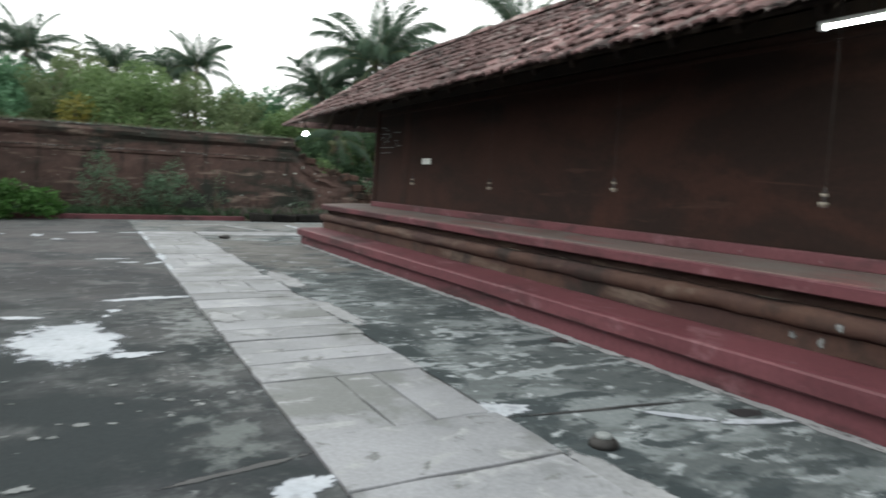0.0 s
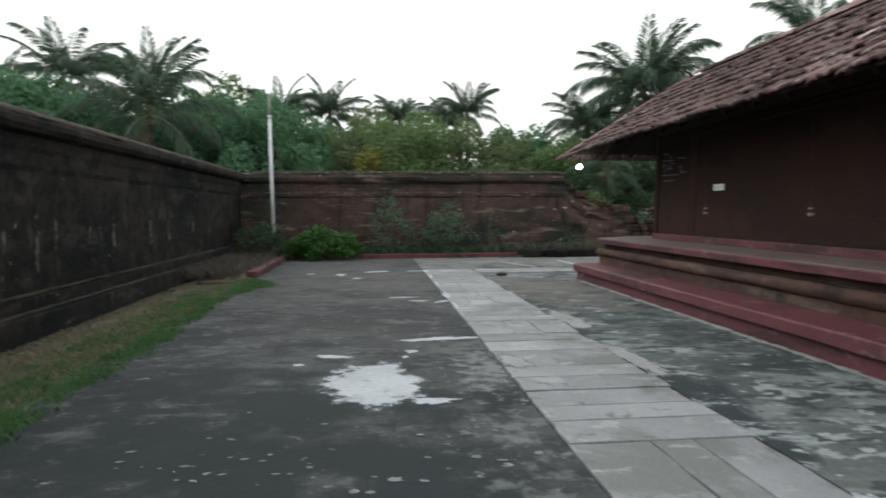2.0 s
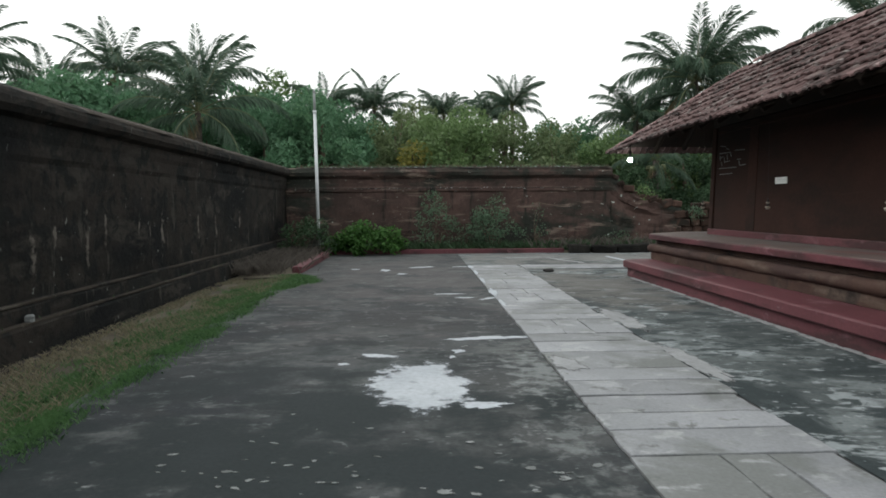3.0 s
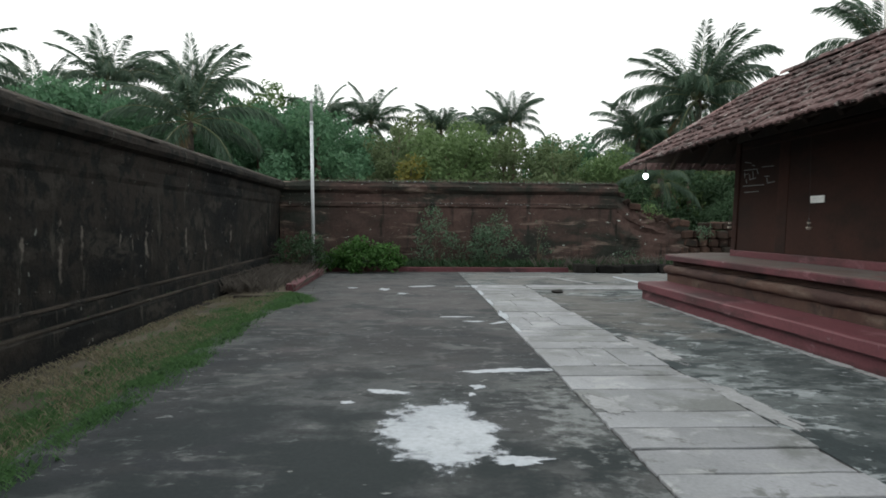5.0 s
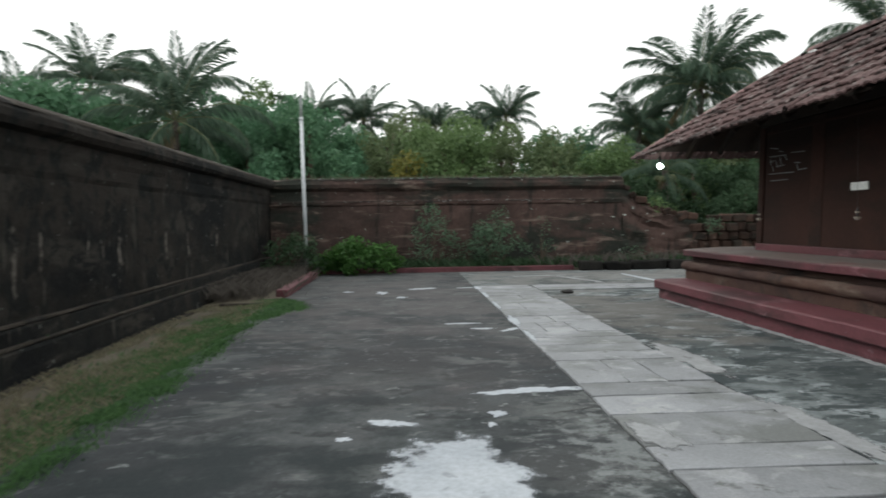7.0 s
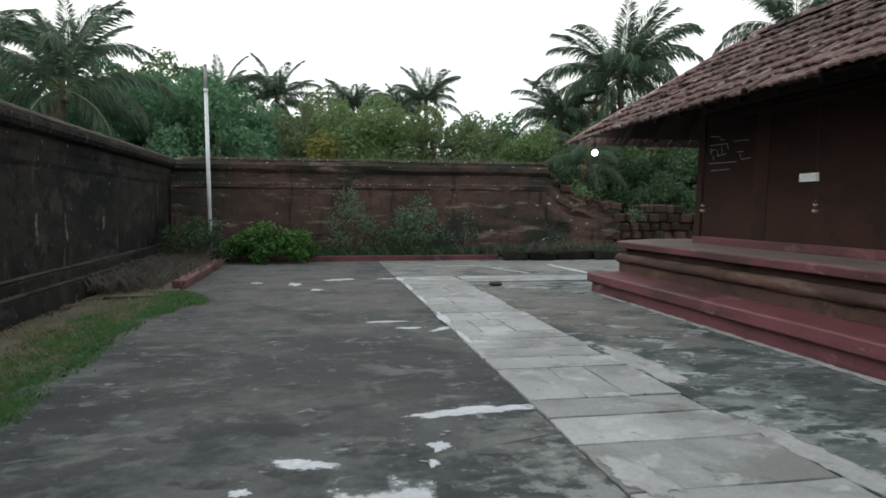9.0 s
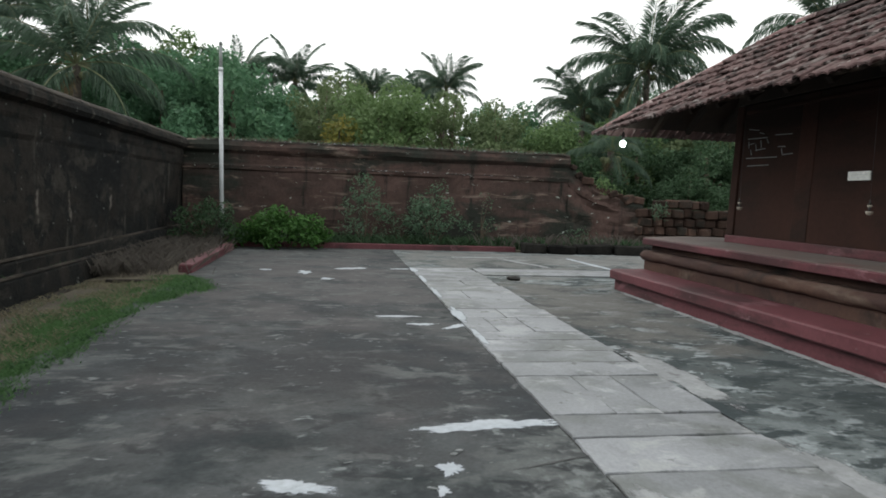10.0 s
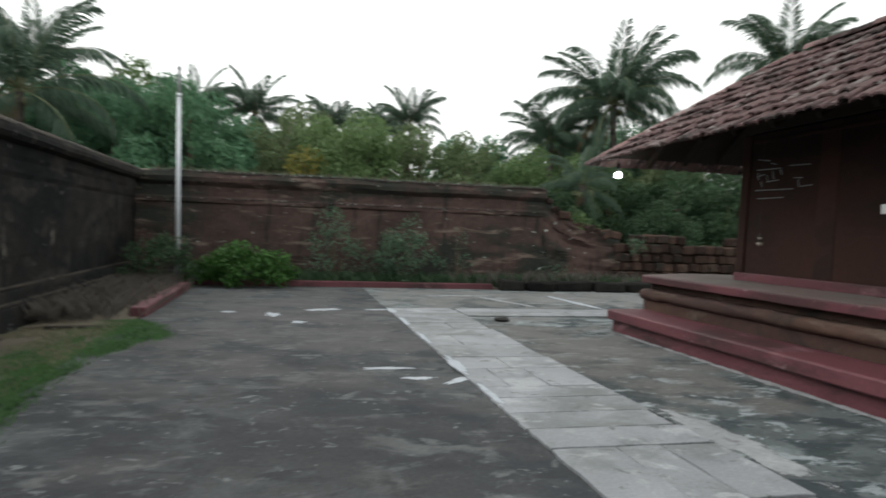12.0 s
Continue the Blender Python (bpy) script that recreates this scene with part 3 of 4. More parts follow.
def deck_bm(lift, thick):
    bm = bmesh.new()
    pts = [(EX + 0.22, SOUTH, EZ + 0.17), (EX + 0.22, TY - 0.22, EZ + 0.154), (ROOF_END - 0.22, TY - 0.22, EZ + 0.154), (ROOF_END - 0.22, SOUTH, EZ + 0.17), (RX, SOUTH, RZ), (RX, RIDGE_Y, RZ)]
    up = [bm.verts.new((x, y, z + lift)) for x, y, z in pts]
    dn = [bm.verts.new((x, y, z + lift - thick)) for x, y, z in pts]
    for f in ((0, 1, 5, 4), (1, 2, 5), (2, 3, 4, 5)):
        bm.faces.new([up[k] for k in f])
        bm.faces.new([dn[k] for k in f[::-1]])
    for a, b in ((0, 1), (1, 2), (2, 3), (3, 4), (4, 0)):
        bm.faces.new((up[a], dn[a], dn[b], up[b]))
    return bm


# boarding, rafters and wall plate carry the eave shade in their dark tone
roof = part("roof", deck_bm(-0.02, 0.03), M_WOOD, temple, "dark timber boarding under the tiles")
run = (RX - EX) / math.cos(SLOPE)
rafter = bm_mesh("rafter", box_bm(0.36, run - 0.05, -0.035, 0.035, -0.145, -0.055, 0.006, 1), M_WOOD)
y = SOUTH + 0.4
while y < RIDGE_Y:
    put("rafter", rafter, roof, Matrix.Translation((EX, y, EZ)) @ Matrix.Rotation(-SLOPE, 4, "Y"))
    y += 0.62
x = EX + 0.9
while x < ROOF_END - 0.6:
    r = put("rafter", rafter, roof, Matrix.Translation((x, TY, EZ)) @ Matrix.Rotation(-math.pi / 2, 4, "Z") @ Matrix.Rotation(-SLOPE, 4, "Y"))
    r.scale = (max(0.2, 1 - abs(x - RX) / (RX - EX)), 1, 1)
    x += 0.55
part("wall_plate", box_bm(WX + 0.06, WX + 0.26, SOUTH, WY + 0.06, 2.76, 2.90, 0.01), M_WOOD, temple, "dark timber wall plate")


# ---- broken wall and loose blocks ----
def block_mesh(seed, a, b, c):
    bm = bmesh.new()
    bmesh.ops.create_cube(bm, size=1.0)
    bmesh.ops.bevel(bm, geom=list(bm.edges), offset=0.14, segments=1, affect="EDGES")
    for v in bm.verts:
        v.co = Vector((v.co.x * a, v.co.y * b, v.co.z * c)) + 0.025 * Vector([noise.noise(v.co * 2.3 + Vector((seed * 3.1, k * 4.4, 0))) for k in range(3)])
    return bm_mesh("laterite_block", bm, M_BLOCK)


blocks = [block_mesh(k, 1.0, 1.0, 1.0) for k in range(6)]
rng = random.Random(5)
wall_broken = put("wall_broken", bm_mesh("wall_core", box_bm(8.5, 13.2, 23.02, 23.3, -0.05, 1.1, 0.02), M_LATRED), kind="structure",
                  label="broken rough laterite block wall stepping down beside the trees", category="wall")
z = -0.02
while z < 2.45:
    h = rng.uniform(0.20, 0.29)
    x = 8.35 + rng.uniform(-0.12, 0.12)
    while x < 13.2:
        w = rng.uniform(0.24, 0.46)
        top = stub_top(x + w / 2) if x < 8.2 else 1.38 + 0.06 * math.sin(x * 2.1)
        if z + h * 0.6 < max(top, 1.30):
            m = Matrix.Translation((x + w / 2, 23.02 + rng.uniform(-0.06, 0.06), z + h / 2 + rng.uniform(-0.02, 0.02))) @ Matrix.Rotation(rng.uniform(-0.09, 0.09), 4, "Y") @ Matrix.Rotation(rng.uniform(-0.12, 0.12), 4, "Z")
            ob = put("block", rng.choice(blocks), wall_broken, m @ Matrix.Diagonal((w * 0.97, 0.36, h * 0.95, 1)))
        x += w
    z += h

for k in range(16):
    x = 6.48 + k * 0.13 + rng.uniform(-0.05, 0.05)
    s = rng.uniform(0.16, 0.30)
    put("block", rng.choice(blocks), wall_broken, Matrix.Translation((x, 22.98 + rng.uniform(-0.08, 0.1), stub_top(x) - 0.02 + rng.uniform(-0.08, 0.02))) @ Matrix.Rotation(rng.uniform(-0.5, 0.5), 4, "Y")
        @ Matrix.Rotation(rng.uniform(-0.4, 0.4), 4, "Z") @ Matrix.Diagonal((s * 1.3, s * 1.2, s * 0.8, 1)))


def rough_stone(seed, long):
    """A broken, blackened block with uneven faces."""
    bm = box_bm(-long / 2, long / 2, -0.17, 0.17, 0.0, 0.25, 0.035, 1)
    bmesh.ops.subdivide_edges(bm, edges=list(bm.edges), cuts=2, use_grid_fill=True)
    for v in bm.verts:
        p = v.co * 3.1 + Vector((seed * 4.3, 0, 0))
        v.co += Vector((0.05 * noise.noise(p), 0.04 * noise.noise(p + Vector((0, 9, 0))), (0.055 * noise.noise(p * 0.8 + Vector((0, 0, 9))) if v.co.z > 0.05 else 0.0)))
    return bm_mesh("cut_stone", bm, M_SOOT)


for k, (x, y, w, turn) in enumerate(((4.92, 21.28, 0.62, 4), (5.62, 21.20, 0.70, -5), (6.50, 21.30, 0.95, 3), (7.45, 21.22, 0.80, -3), (8.3, 21.27, 0.75, 5))):
    put("stone_block", rough_stone(k, w), None, pose(x, y, -0.008, 0, 0, turn), "blackened cut stone block lying by the far wall", "stone block", "stone blocks by the far wall")

# ---- kerbs, bed, grass ----
kerb_a = put("kerb_bed", bm_mesh("kerb_bed", box_bm(-2.53, -2.32, 16.0, 20.4, -0.05, 0.14, 0.018), M_RED), kind="structure", label="low red cement kerb beside a planting bed", category="kerb")
kerb_b = put("kerb_far", bm_mesh("kerb_far", box_bm(-2.6, 4.5, 21.42, 21.58, -0.05, 0.13, 0.018), M_RED), kind="structure", label="low red cement kerb along the far bed", category="kerb")
verge = put("verge_soil", bm_mesh("verge", sheet_bm(-3.95, -2.25, -7.9, 15.2, -0.012, 0.3, 0.02, fall=0.042), M_SOIL), kind="structure", label="strip of bare earth below the wall", category="soil")
bed = put("bed_soil", bm_mesh("bed", sheet_bm(-3.95, -2.40, 15.2, 22.9, 0.02, 0.3, 0.04, fall=0.055), M_SOIL), kind="structure", label="planting bed of dry earth in the corner", category="soil")
bed_b = put("far_bed_soil", bm_mesh("bed_b", sheet_bm(-2.46, 13.0, 21.45, 23.0, 0.03, 0.3, 0.05), M_SOIL), kind="structure", label="planting bed of dark earth below the far wall", category="soil")


def blades(name, mat, count, where, high, wide, lean, label, category, seed):
    """Many small blades as one mesh; where(rng) gives a root (x, y, z) or None."""
    g = np.random.default_rng(seed)
    verts, faces = [], []
    while count > 0:
        root = where(g)
        count -= 1
        if root is None:
            continue
        x, y, z = root
        a, h, w = g.uniform(0, 6.283), high * g.uniform(0.5, 1.3), wide * g.uniform(0.6, 1.4)
        dx, dy, b = math.cos(a), math.sin(a), lean * g.uniform(0.1, 1.2) * h
        k = len(verts)
        verts += [(x - dy * w, y + dx * w, z), (x + dy * w, y - dx * w, z), (x + dx * b * 0.4 + dy * w * 0.8, y + dy * b * 0.4 - dx * w * 0.8, z + h * 0.6), (x + dx * b, y + dy * b, z + h)]
        faces += [(k, k + 1, k + 2), (k, k + 2, k + 3)]
    return put(name, mesh_of(name, verts, faces, mat), None, None, label, category, kind="stuff")


def edge_x(y):
    return -2.24 + 0.05 * math.sin(y * 0.9) + 0.04 * math.sin(y * 2.3 + 1) + 0.35 * math.exp(-((y - 14.4) / 0.9) ** 2) - 0.35 * max(0.0, y - 15.0)


def green_root(g):
    y = g.uniform(2.5, 15.7)
    x = edge_x(y) - abs(g.normal(0, 0.46)) + abs(g.normal(0, 0.09))
    if noise.noise(Vector((x * 2.2, y * 1.6, 8))) < -0.02 and g.uniform() < 0.75:
        return None
    if x < -3.65 or (x < -3.1 and g.uniform() < 0.5):
        return None
    return x, y, min(0.0, -0.012 + 0.042 * (x + 2.25))


def straw_root(g):
    y = g.uniform(2.5, 15.5)
    x = g.uniform(-3.72, -2.40)
    return (x, y, -0.012 + 0.042 * (x + 2.25)) if noise.noise(Vector((x * 2, y * 1.1, 4))) > -0.25 else None


def bed_straw_root(g):
    return -3.72 + abs(g.normal(0, 0.5)) if g.uniform() < 0.8 else g.uniform(-3.7, -2.7), g.uniform(15.4, 21.0), 0.0


def weed_root(g):
    root = green_root(g)
    if root is None or noise.noise(Vector((root[0] * 3.1, root[1] * 2.3, 17))) < 0.05:
        return None
    return root


blades("grass", M_GRASS, 90000, green_root, 0.042, 0.0030, 1.2, "short green grass creeping over the floor's edge", "grass", 1)
blades("weeds", M_WEED, 15000, weed_root, 0.040, 0.013, 1.4, "small broad-leaved weeds among the grass", "weeds", 2)
blades("dry_grass", M_STRAW, 22000, straw_root, 0.05, 0.003, 1.3, "trampled dry grass at the foot of the wall", "dry grass", 3)
blades("dry_tufts", M_HAY, 3200, bed_straw_root, 0.26, 0.0014, 1.2, "tall dry grass tufts in the corner bed", "dry grass", 4)
blades("bed_weeds", M_DARKBUSH, 4200, lambda g: (g.uniform(-2.4, 9.0), g.uniform(21.65, 22.8), 0.02), 0.28, 0.018, 0.9, "low grey-green weeds in the far bed", "weeds", 5)
blades("bed_weeds_dry", M_HAY, 600, lambda g: (g.uniform(3.5, 9.0), g.uniform(21.5, 22.7), 0.02), 0.38, 0.007, 0.7, "dry weed stalks in the far bed", "weeds", 6)
blades("wall_tufts", M_SHRUB, 2600, lambda g: (g.uniform(-3.6, 6.25), 22.9 + g.uniform(-0.05, 0.45), 2.58), 0.10, 0.010, 0.8, "small weeds and moss along the coping", "weeds", 7)
blades("wall_tufts_dry", M_TWIG, 1500, lambda g: (g.uniform(-3.6, 6.25), 22.9 + g.uniform(-0.08, 0.40), 2.58), 0.13, 0.006, 0.6, "dead stalks along the coping", "weeds", 8)
blades("wall_foot_weeds", M_WEED, 60, lambda g: (-3.97 + g.uniform(0.18, 0.27), g.uniform(4, 16), 0.262), 0.045, 0.008, 1.0, "small weeds on the wall's ledge", "weeds", 9)


strip = thing("stone_strip", pose(-2.95, 15.06, -0.02, 0, 0, 1), "narrow weathered stone strip lying in the grass", "stone")
part("stone", box_bm(-0.36, 0.36, -0.045, 0.045, -0.05, 0.030, 0.010), M_LATTOP, strip)


ledge_stone = thing("ledge_stone", pose(-3.735, 8.45, 0.262, 0, 0, 12), "small pale broken stone lying on the wall's ledge", "stone")
bm = box_bm(-0.04, 0.04, -0.05, 0.05, 0.0, 0.085, 0.015, 1)
bmesh.ops.subdivide_edges(bm, edges=list(bm.edges), cuts=1, use_grid_fill=True)
for v in bm.verts:
    v.co += 0.012 * Vector([noise.noise(v.co * 17 + Vector((k * 4.0, 0, 0))) for k in range(3)]) * (1.0 if v.co.z > 0.01 else 0.0)
part("stone", bm, M_FLAKE, ledge_stone)


def crumbs(name, count, where, size, mat, label, seed):
    """Loose flakes and crumbs as one mesh of small uneven wedges."""
    g = np.random.default_rng(seed)
    verts, faces = [], []
    for _ in range(count):
        x, y, z = where(g)
        s = size * g.uniform(0.4, 1.5)
        k = len(verts)
        verts += [(x + s * g.uniform(0.5, 1), y + s * g.uniform(-0.4, 0.4), z), (x - s * 0.4, y + s * g.uniform(0.3, 0.8), z), (x - s * 0.5, y - s * g.uniform(0.3, 0.8), z), (x, y, z + s * g.uniform(0.4, 0.9))]
        faces += [(k, k + 1, k + 3), (k + 1, k + 2, k + 3), (k + 2, k, k + 3), (k, k + 2, k + 1)]
    return put(name, mesh_of(name, verts, faces, mat), None, None, label, "debris", kind="stuff")


crumbs("coping_crumbs", 1100, lambda g: (g.uniform(-3.5, 6.25), 22.9 + g.uniform(-0.12, 0.12), 2.60), 0.045, M_LATTOP, "grey crumbled mortar along the wall's coping", 31)
crumbs("lichen_flakes", 70, lambda g: (g.uniform(-3.0, 6.3), 22.9 + g.uniform(-0.12, 0.0), 2.615), 0.035, M_MORTAR, "whitish lichen flakes on the coping", 32)
crumbs("ledge_flakes", 130, lambda g: (g.normal(1.2, 2.2), 22.86 + g.uniform(-0.02, 0.02), 1.965 + g.uniform(-0.02, 0.01)), 0.032, M_MORTAR, "whitish lichen flakes on the string course", 33)

# ---- plants ----
def leaves_mesh(name, clumps, per, size, mat, seed, flat=0.35):
    """Leaf quads in clumps (x, y, z, radius), denser towards each clump's skin."""
    g = np.random.default_rng(seed)
    verts, faces = [], []
    for cx, cy, cz, r in clumps:
        n = int(per * (r ** 2))
        d = g.normal(size=(n, 3))
        d /= np.linalg.norm(d, axis=1)[:, None]
        rad = r * (0.55 + 0.5 * g.random(n) ** 0.6)
        pos = d * rad[:, None] * np.array([1, 1, 0.85]) + np.array([cx, cy, cz])
        up = d + g.normal(scale=0.7, size=(n, 3)) + np.array([0, 0, flat])
        up /= np.linalg.norm(up, axis=1)[:, None]
        t = np.cross(up, g.normal(size=(n, 3)))
        t /= np.linalg.norm(t, axis=1)[:, None] + 1e-6
        s = np.cross(up, t)
        ln = size * (0.6 + 0.8 * g.random(n))[:, None]
        a, b = pos - t * ln * 0.5, pos + t * ln * 0.5 - up * ln * 0.15
        k = len(verts)
        m1, m2 = pos + s * ln * 0.27, pos - s * ln * 0.27
        q = np.stack([a, m1, b, m2], 1).reshape(-1, 3)
        verts += q.tolist()
        faces += [(k + 4 * i, k + 4 * i + 1, k + 4 * i + 2, k + 4 * i + 3) for i in range(n)]
    return mesh_of(name, verts, faces, mat)


def crown_clumps(w, d, h, z0, count, seed, rmin, rmax):
    g = np.random.default_rng(seed)
    out = []
    for _ in range(count):
        a, q = g.uniform(0, 6.283), math.sqrt(g.uniform(0, 1))
        x, y = w * q * math.cos(a), d * q * math.sin(a)
        top = h * math.sqrt(max(0.05, 1 - 0.8 * q * q))
        z = z0 + (top - z0) * g.uniform(0, 1) ** 0.6
        out.append((x, y, z, g.uniform(rmin, rmax)))
    return out


def bush(at, w, d, h, mat, count, size, seed, label, per=260, z0=0.12):
    ob = thing("bush", pose(*at), label, "bush")
    cl = crown_clumps(w, d, h, z0, count, seed, 0.14, 0.26)
    put("crown", leaves_mesh("crown", cl, per / 0.3, size, mat, seed), ob)
    g = random.Random(seed)
    for x, y, z, r in cl[:9]:
        part("stem", rod_bm([(0.1 * x, 0.1 * y, -0.05), (0.5 * x + g.uniform(-0.05, 0.05), 0.5 * y, z * 0.55), (x, y, z)], [0.014, 0.010, 0.005], 5), M_TWIG, ob)
    return ob


bush((-3.05, 21.05, 0.02), 0.92, 0.55, 1.02, M_DARKBUSH, 46, 0.085, 21, "dark green dense bush around the pole's foot")
bush((-1.3, 21.2, 0.0), 1.18, 0.55, 0.90, M_BUSH, 80, 0.115, 22, "bright green leafy bush spilling over the kerb")
bush((0.68, 22.1, 0.02), 0.62, 0.4, 1.85, M_SHRUB, 38, 0.07, 23, "tall thin grey-green shrub against the wall", 240)
bush((2.45, 22.0, 0.02), 0.85, 0.45, 1.40, M_SHRUB, 48, 0.075, 24, "grey-green spreading shrub by the far wall", 260)
bush((2.5, 22.3, 0.02), 0.30, 0.25, 1.75, M_SHRUB, 10, 0.07, 25, "slender grey-green shrub top by the far wall", 200, 0.9)
bush((1.6, 22.2, 0.02), 0.35, 0.3, 0.85, M_SHRUB, 10, 0.07, 26, "low straggling shrub by the far wall", 150)
bush((3.75, 22.2, 0.02), 0.28, 0.25, 1.45, M_SHRUB, 9, 0.06, 28, "sparse twiggy shrub by the far wall", 120)
bush((6.4, 22.0, 0.02), 0.75, 0.4, 0.62, M_SHRUB, 18, 0.06, 27, "low grey weeds heaped by the broken wall", 120)
bush((8.9, 22.75, 0.9), 0.35, 0.2, 0.5, M_SHRUB, 10, 0.07, 29, "small plant growing out of the block wall", 150)


bush((7.5, 23.1, 1.35), 0.75, 0.2, 0.75, M_LEAF[1], 16, 0.08, 33, "pale creeper on the broken wall's crest", 170)


def frond_mesh(name, length, rise, droop, mat, seed, pairs=120, hang=0.6, leaf=0.80):
    """One feathered palm leaf along +x: a curved rib and narrow leaflets that sweep forward and hang on both sides."""
    g = random.Random(seed)
    pts, ang, p = [], rise, Vector((0, 0, 0))
    steps = 14
    for i in range(steps + 1):
        pts.append(p.copy())
        ang -= droop / steps * (0.4 + 1.5 * (i / steps) ** 1.3)
        p += Vector((math.cos(ang), 0, math.sin(ang))) * (length / steps)
    bm = rod_bm(pts, [0.035 * (1 - 0.85 * i / steps) for i in range(steps + 1)], 5)
    for f in bm.faces:
        f.material_index = 1
    for i in range(pairs):
        for side in (-1, 1):
            u = min(0.995, 0.13 + 0.87 * (i + 0.5 + 0.25 * side + g.uniform(-0.4, 0.4)) / pairs)
            k = min(int(u * steps), steps - 1)
            base = pts[k].lerp(pts[k + 1], u * steps - k)
            along = (pts[k + 1] - pts[k]).normalized()
            ll = leaf * (0.50 + 0.70 * math.sin(math.pi * min(1, u * 0.80 + 0.14))) * g.uniform(0.70, 1.15)
            sweep = 0.55 + 0.75 * u + g.uniform(-0.15, 0.25)
            d = (Vector((0, side * g.uniform(0.45, 0.85), 0)) + along * sweep + Vector((0, 0, -0.75 * hang * g.uniform(0.3, 1.4)))).normalized()
            mid = base + d * ll * 0.5
            tip = mid + (d + Vector((0, 0, -0.55 * hang * g.uniform(0.6, 1.4)))).normalized() * ll * 0.5
            w = (along * g.uniform(0.25, 1.0) + Vector((0, g.uniform(-0.3, 0.3), g.uniform(-0.7, 0.7)))).normalized() * 0.028 * g.uniform(0.7, 1.2)
            a, b, c, e = bm.verts.new(base - w * 0.5), bm.verts.new(mid + w), bm.verts.new(tip), bm.verts.new(mid - w)
            bm.faces.new((a, b, c, e))
    me = bpy.data.meshes.new(name)
    bm.to_mesh(me)
    bm.free()
    me.materials.append(mat)
    me.materials.append(M_RIB)
    return me


FRONDS = [frond_mesh("frond", 3.6, 1.25, 0.70, M_PALM, 1, hang=0.45, leaf=0.70), frond_mesh("frond", 3.9, 1.05, 1.15, M_PALM, 2, hang=0.85), frond_mesh("frond", 4.0, 0.70, 1.45, M_PALM, 3, hang=1.1),
          frond_mesh("frond", 4.0, 0.30, 1.35, M_PALM, 5, hang=1.3), frond_mesh("frond", 3.8, -0.15, 1.15, M_PALM, 6, hang=1.5), frond_mesh("frond_dry", 3.2, -0.55, 0.8, M_DRYPALM, 4, hang=1.0)]
NUT = bm_mesh("coconut", (lambda b: (bmesh.ops.create_icosphere(b, subdivisions=2, radius=0.13), b)[1])(bmesh.new()), M_RIB, True)


def palm(at, crown, size, seed, count=30, low=0.4, lean=0.6):
    """A coconut palm: at the trunk's foot, crown the height of its heart."""
    g = random.Random(seed)
    ob = thing("palm_tree", pose(at[0], at[1], -0.15), "tall coconut palm with drooping dark green fronds", "palm tree", "coconut palms behind the wall")
    lx, ly = lean * g.uniform(-1, 1), lean * g.uniform(-1, 1)
    pts = [(lx * (1 - (i / 8)) ** 2 , ly * (1 - i / 8) ** 2, crown * i / 8) for i in range(9)]
    part("trunk", rod_bm(pts, [0.20 - 0.09 * i / 8 for i in range(9)], 10), M_TRUNK, ob, smooth=True)
    for i in range(count):
        u = (i + 0.5) / count
        az = i * 2.399963 + g.uniform(-0.25, 0.25)
        k = min(4, int((u * (0.55 + 0.45 * min(1.0, low * 1.2)) + g.uniform(-0.08, 0.08)) * 5.2)) if u > 0.16 else 0
        tilt = g.uniform(-0.2, 0.2) if k else g.uniform(-0.55, 0.15)
        s = size * g.uniform(0.86, 1.08)
        put("frond", FRONDS[k], ob, Matrix.Translation((0, 0, crown)) @ Matrix.Rotation(az, 4, "Z") @ Matrix.Rotation(-tilt, 4, "Y") @ Matrix.Scale(s, 4))
    for i in range(2):
        put("dry_frond", FRONDS[5], ob, Matrix.Translation((0, 0, crown - 0.1)) @ Matrix.Rotation(g.uniform(0, 6.28), 4, "Z") @ Matrix.Scale(size * 0.8, 4), label="dead brown frond")
    for i in range(5):
        a = g.uniform(0, 6.28)
        put("coconut", NUT, ob, Matrix.Translation((0.24 * math.cos(a), 0.24 * math.sin(a), crown - 0.25 - 0.15 * g.random())))
    return ob


palm((-20.2, 33.0), 8.2, 0.98, 31, 19)
palm((-18.4, 37.0), 7.3, 0.80, 32, 18)
palm((-14.7, 36.0), 8.1, 0.90, 33, 19)
palm((-7.9, 27.0), 5.10, 0.86, 34, 19, 1.0)
palm((-10.8, 36.5), 7.8, 0.90, 35, 19)
palm((-5.2, 42.0), 7.3, 0.70, 36, 24)
palm((-2.4, 43.0), 7.4, 0.70, 37, 24)
palm((1.9, 45.0), 7.2, 0.68, 38, 24)
palm((6.3, 45.0), 7.8, 0.68, 39, 24)
palm((4.9, 47.0), 7.6, 0.52, 47)
palm((10.4, 33.0), 5.5, 0.62, 40, 34, 0.9)
palm((12.8, 32.0), 7.15, 0.97, 41, 36, 0.7)
palm((22.0, 33.0), 9.6, 1.0, 42, 22, 0.25)
palm((14.6, 36.0), 4.2, 0.8, 43)
palm((-24.5, 36.0), 9.2, 1.0, 44)
palm((9.05, 26.5), 3.2, 0.48, 45, 16, 0.9)


